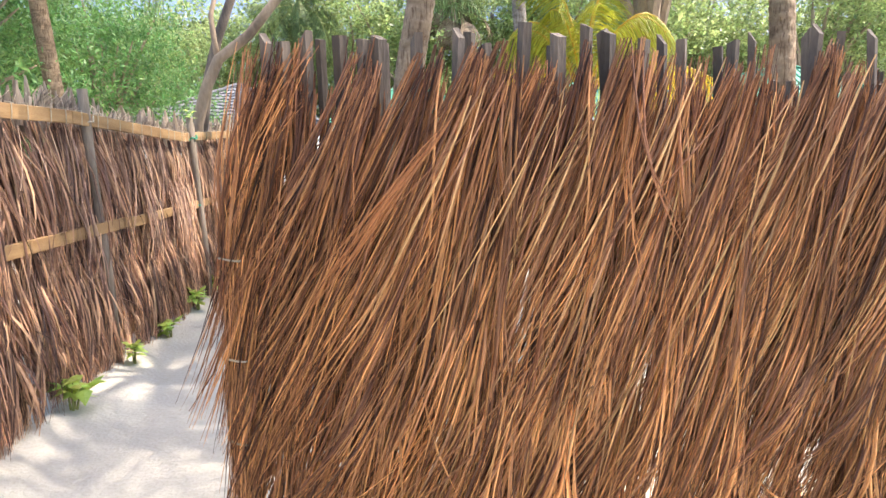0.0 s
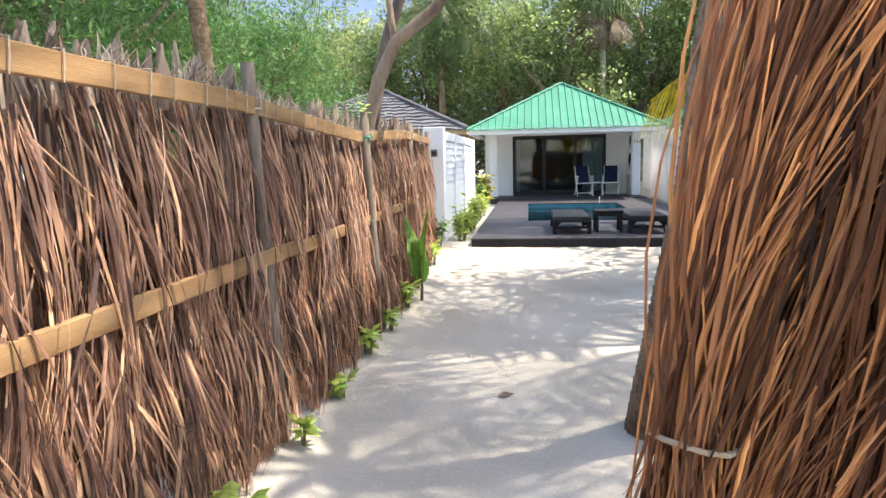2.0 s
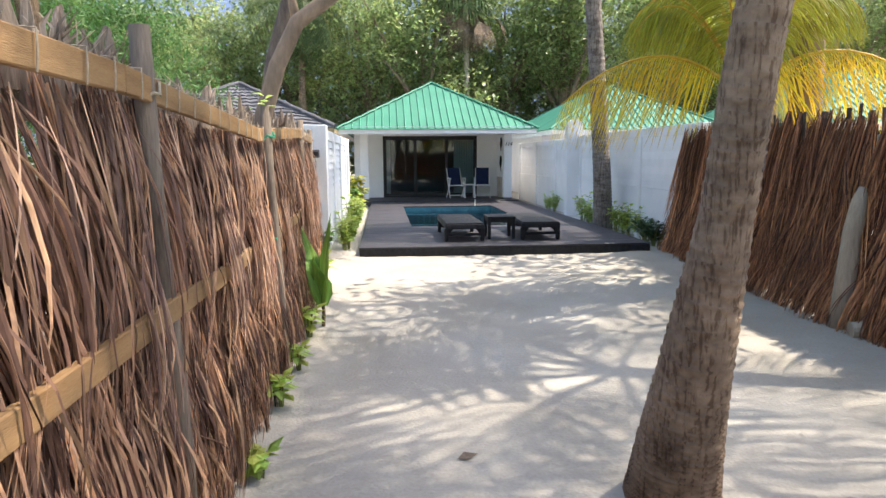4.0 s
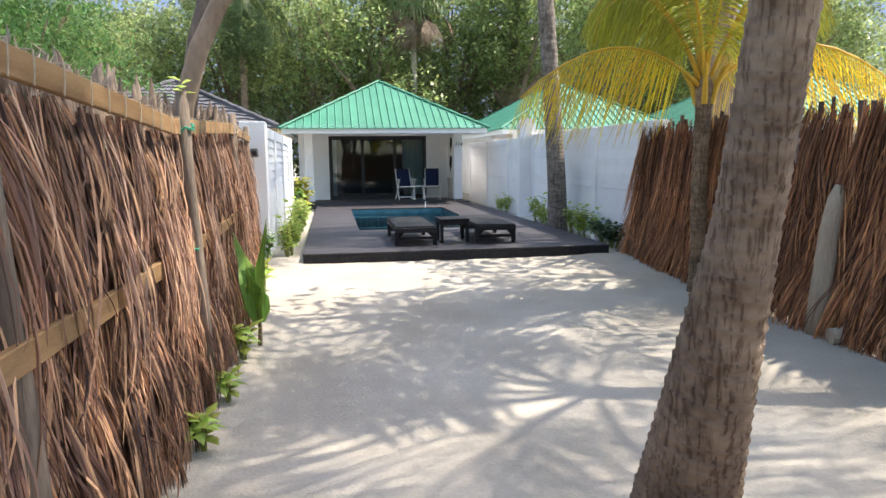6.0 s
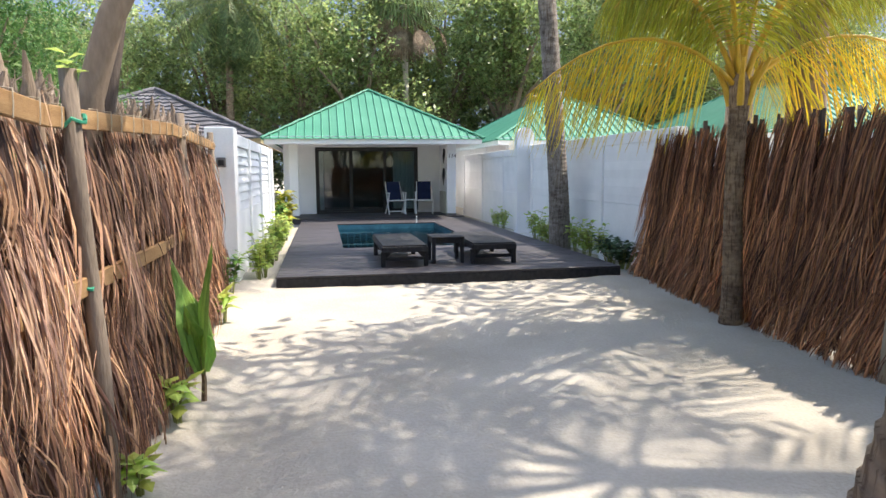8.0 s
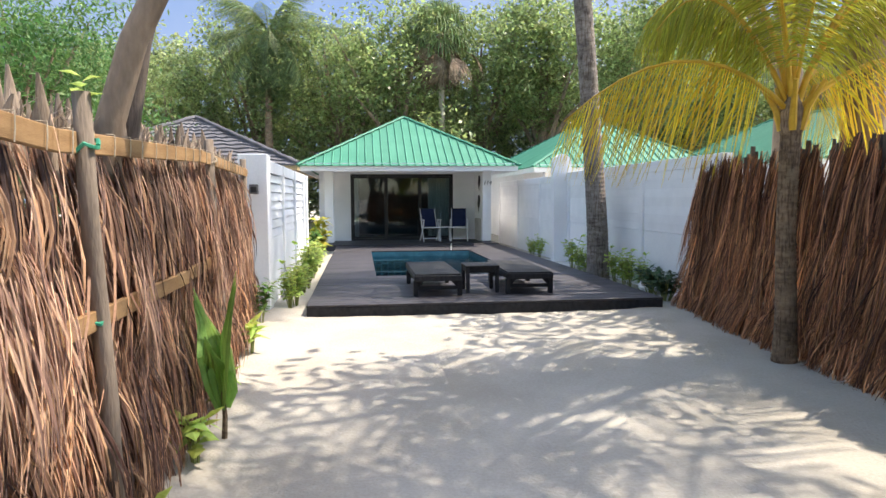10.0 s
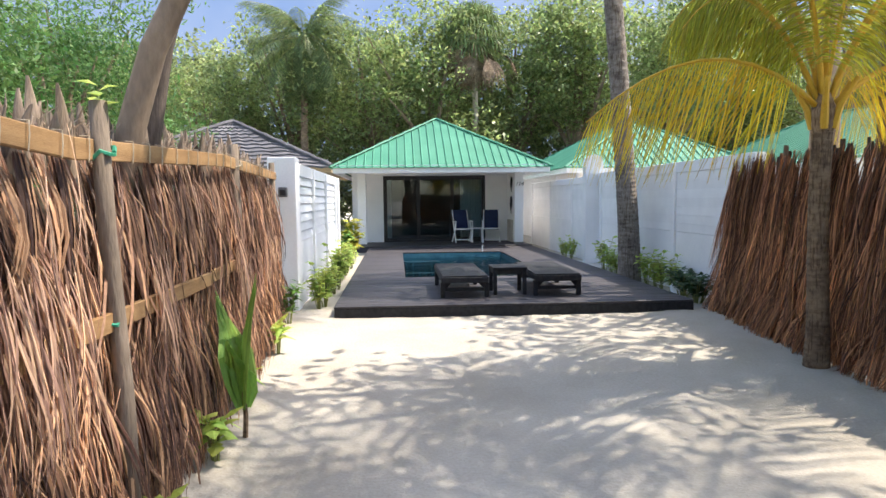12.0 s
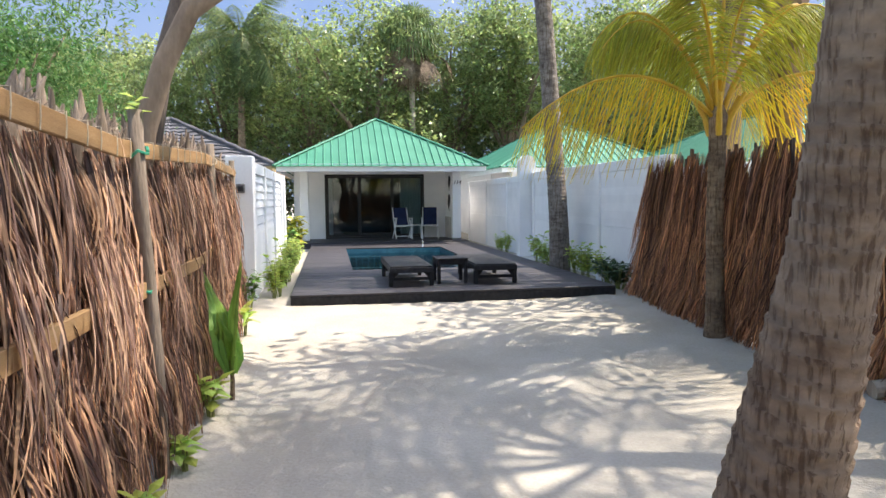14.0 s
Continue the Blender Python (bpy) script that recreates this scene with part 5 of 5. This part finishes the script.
# ---- shrubs, seedlings, small things ----
def shrub_meshes(seed, h, w, stems, leaf, leaf_m, dens):
    random.seed(seed)
    st_, lv = Shape(), Shape()
    for _ in range(stems):
        a, rr_ = rv(0, 6.28), rv(0.1, 1) * w
        top = Vector((math.cos(a) * rr_, math.sin(a) * rr_, h * rv(0.55, 1.0)))
        mid = top * 0.5 + Vector((0, 0, 0.05))
        st_.tube([(top.x * 0.15, top.y * 0.15, -0.05), mid, top], [0.008, 0.006, 0.003], 5)
        for _ in range(dens):
            t = rv(0.25, 1.02)
            p = mid.lerp(top, (t - 0.5) * 2) if t > 0.5 else Vector((top.x * 0.15, top.y * 0.15, 0)).lerp(mid, t * 2)
            az = rv(0, 6.28)
            d = Vector((math.cos(az), math.sin(az), rv(0.0, 0.9))).normalized()
            lv.leaf(p, d, d.cross(Vector((0, 0, 1))).normalized(), leaf * rv(0.6, 1.2), leaf * rv(0.4, 0.6), rv(0.1, 0.5))
    return st_.mesh("stems", M_RACHIS), lv.mesh("leaves", leaf_m)


SH = [shrub_meshes(81, 0.72, 0.24, 8, 0.16, M_LEAF_LIME, 15), shrub_meshes(82, 0.6, 0.22, 7, 0.15, M_LEAF, 14), shrub_meshes(83, 0.38, 0.3, 16, 0.11, M_LEAF_DARK, 18), shrub_meshes(84, 0.28, 0.12, 4, 0.18, M_LEAF_LIME, 7), shrub_meshes(85, 0.26, 0.12, 4, 0.14, M_LEAF_LIME, 7), shrub_meshes(86, 0.9, 0.2, 8, 0.26, M_FROND_LIME, 18)]


def shrub(k, x, y, sc, label, group, z=None):
    t = thing("shrub", label, "plant", (x, y, (ground_height(x, y) if z is None else z)), group, rz=random.uniform(0, 360))
    t.scale = (sc, sc, sc * random.uniform(0.9, 1.1))
    part("stem", SH[k][0], None, t)
    tagged(part("foliage", SH[k][1], None, t), kind="stuff")


random.seed(88)
y = 12.95
while y < 18.6:
    shrub(0, -1.97 + rv(-0.03, 0.04), y, rv(0.65, 0.95), "lime green leafy shrub between wall and deck", "shrubs along the wall")
    y += rv(0.32, 0.5)
for y, k, sc in ((13.6, 2, 1.15), (13.0, 2, 1.2), (13.95, 0, 0.7), (14.3, 0, 0.8), (14.55, 0, 0.8), (15.0, 0, 0.75), (15.45, 0, 0.7), (15.9, 0, 0.8), (16.3, 0, 0.7), (16.8, 0, 0.75), (17.2, 0, 0.95), (19.6, 0, 0.75), (20.1, 0, 0.65), (20.5, 0, 0.6)):
    shrub(k, 3.07 + rv(-0.04, 0.06), y, sc, "low dark green shrub by the wall" if k == 2 else "small leafy shrub in the bed by the white wall", "shrubs in the bed")
shrub(5, -2.12, 21.0, 1.2, "bright yellow-green shrub at the end of the wall", "")
shrub(1, -2.2, 20.0, 1.3, "green shrub at the end of the wall", "")
shrub(1, -2.9, 22.6, 1.5, "green shrub at the end of the wall", "")
for x, y, k, sc in ((-1.98, 3.95, 3, 0.9), (-1.97, 4.85, 4, 0.7), (-1.97, 5.6, 3, 0.75), (-2.0, 6.5, 4, 0.9), (-1.98, 7.2, 4, 0.9), (-2.0, 8.1, 4, 1.2), (-2.1, 10.6, 4, 1.2), (-2.2, 11.9, 1, 0.75), (-2.05, 9.0, 4, 1.1), (-2.0, 2.9, 4, 0.9)):
    shrub(k, x, y, sc, "small bright green seedling at the foot of the fence", "seedlings by the fence")


def coconut_seedling(at, rz):
    random.seed(91)
    t = thing("coconut_seedling", "coconut seedling with broad upright green leaves", "plant", at, rz=rz)
    part("stem", Shape().tube([(0, 0, -0.05), (0.01, 0, 0.15), (0, 0, 0.3)], [0.02, 0.016, 0.012], 6), M_BARK_PALE, t)
    for az, ln, out, w in ((0, 0.85, 0.10, 0.17), (2.2, 0.75, 0.22, 0.15), (4.1, 0.5, 0.2, 0.12)):
        s = Shape()
        for q in range(5):
            dq = (q - 2) * 0.055
            pts = [Vector((math.cos(az) * out * u * u + math.cos(az + 1.57) * dq * math.sin(math.pi * min(1, u + 0.12)) * w * 7, math.sin(az) * out * u * u + math.sin(az + 1.57) * dq * math.sin(math.pi * min(1, u + 0.12)) * w * 7, 0.2 + ln * (u - 0.18 * out * u * u - abs(dq) * u * 0.9))) for u in (0, 0.25, 0.5, 0.75, 1)]
            s.blade(pts, w * 0.46, Vector((math.cos(az + 1.57), math.sin(az + 1.57), 0)), 0.25)
        part("leaf", s, M_SPROUT, t)


coconut_seedling((-1.93, 8.48, 0.03), 20)

stump = thing("wooden_post", "weathered grey leaning wooden post by the fence", "post", (2.72, 8.02, 0))
part("shaft", Shape().tube([(0, 0, -0.05), (0.02, 0, 0.4), (0.06, 0.0, 0.9), (0.09, 0.01, 1.02), (0.115, 0.02, 1.15), (0.14, 0.02, 1.27)], [0.10, 0.088, 0.08, 0.076, 0.066, 0.035], 12), M_DRIFT, stump, "", True)
log = thing("log", "short pale log lying on the sand by the fence", "log", (2.62, 7.75, 0.06))
part("wood", Shape().tube([(0, 0, 0), (0.18, -0.04, 0.02), (0.36, -0.10, 0.06)], [0.07, 0.075, 0.07], 12), M_DRIFT, log)
rock = Shape()
bm = bmesh.new()
bmesh.ops.create_icosphere(bm, subdivisions=3, radius=0.12)
for v in bm.verts:
    v.co *= 1 + 0.12 * noise.noise(v.co * 9)
rock.take(bm)
part("stone", rock, M_WHITE, thing("white_stone", "rounded white stone among the low shrubs", "stone", (3.12, 13.75, 0.18)), "", True)

# a dry leaf on the sand
dl = Shape().leaf(Vector((0, 0, 0.012)), Vector((0.9, 0.3, 0.1)).normalized(), Vector((-0.3, 0.9, 0.1)).normalized(), 0.12, 0.07, 0.05)
tagged(part("dry_leaf", dl, M_BARK_TREE), "curled brown dry leaf lying on the sand", "leaf").matrix_world = pose(-1.0, 5.75, ground_height(-1.0, 5.75))
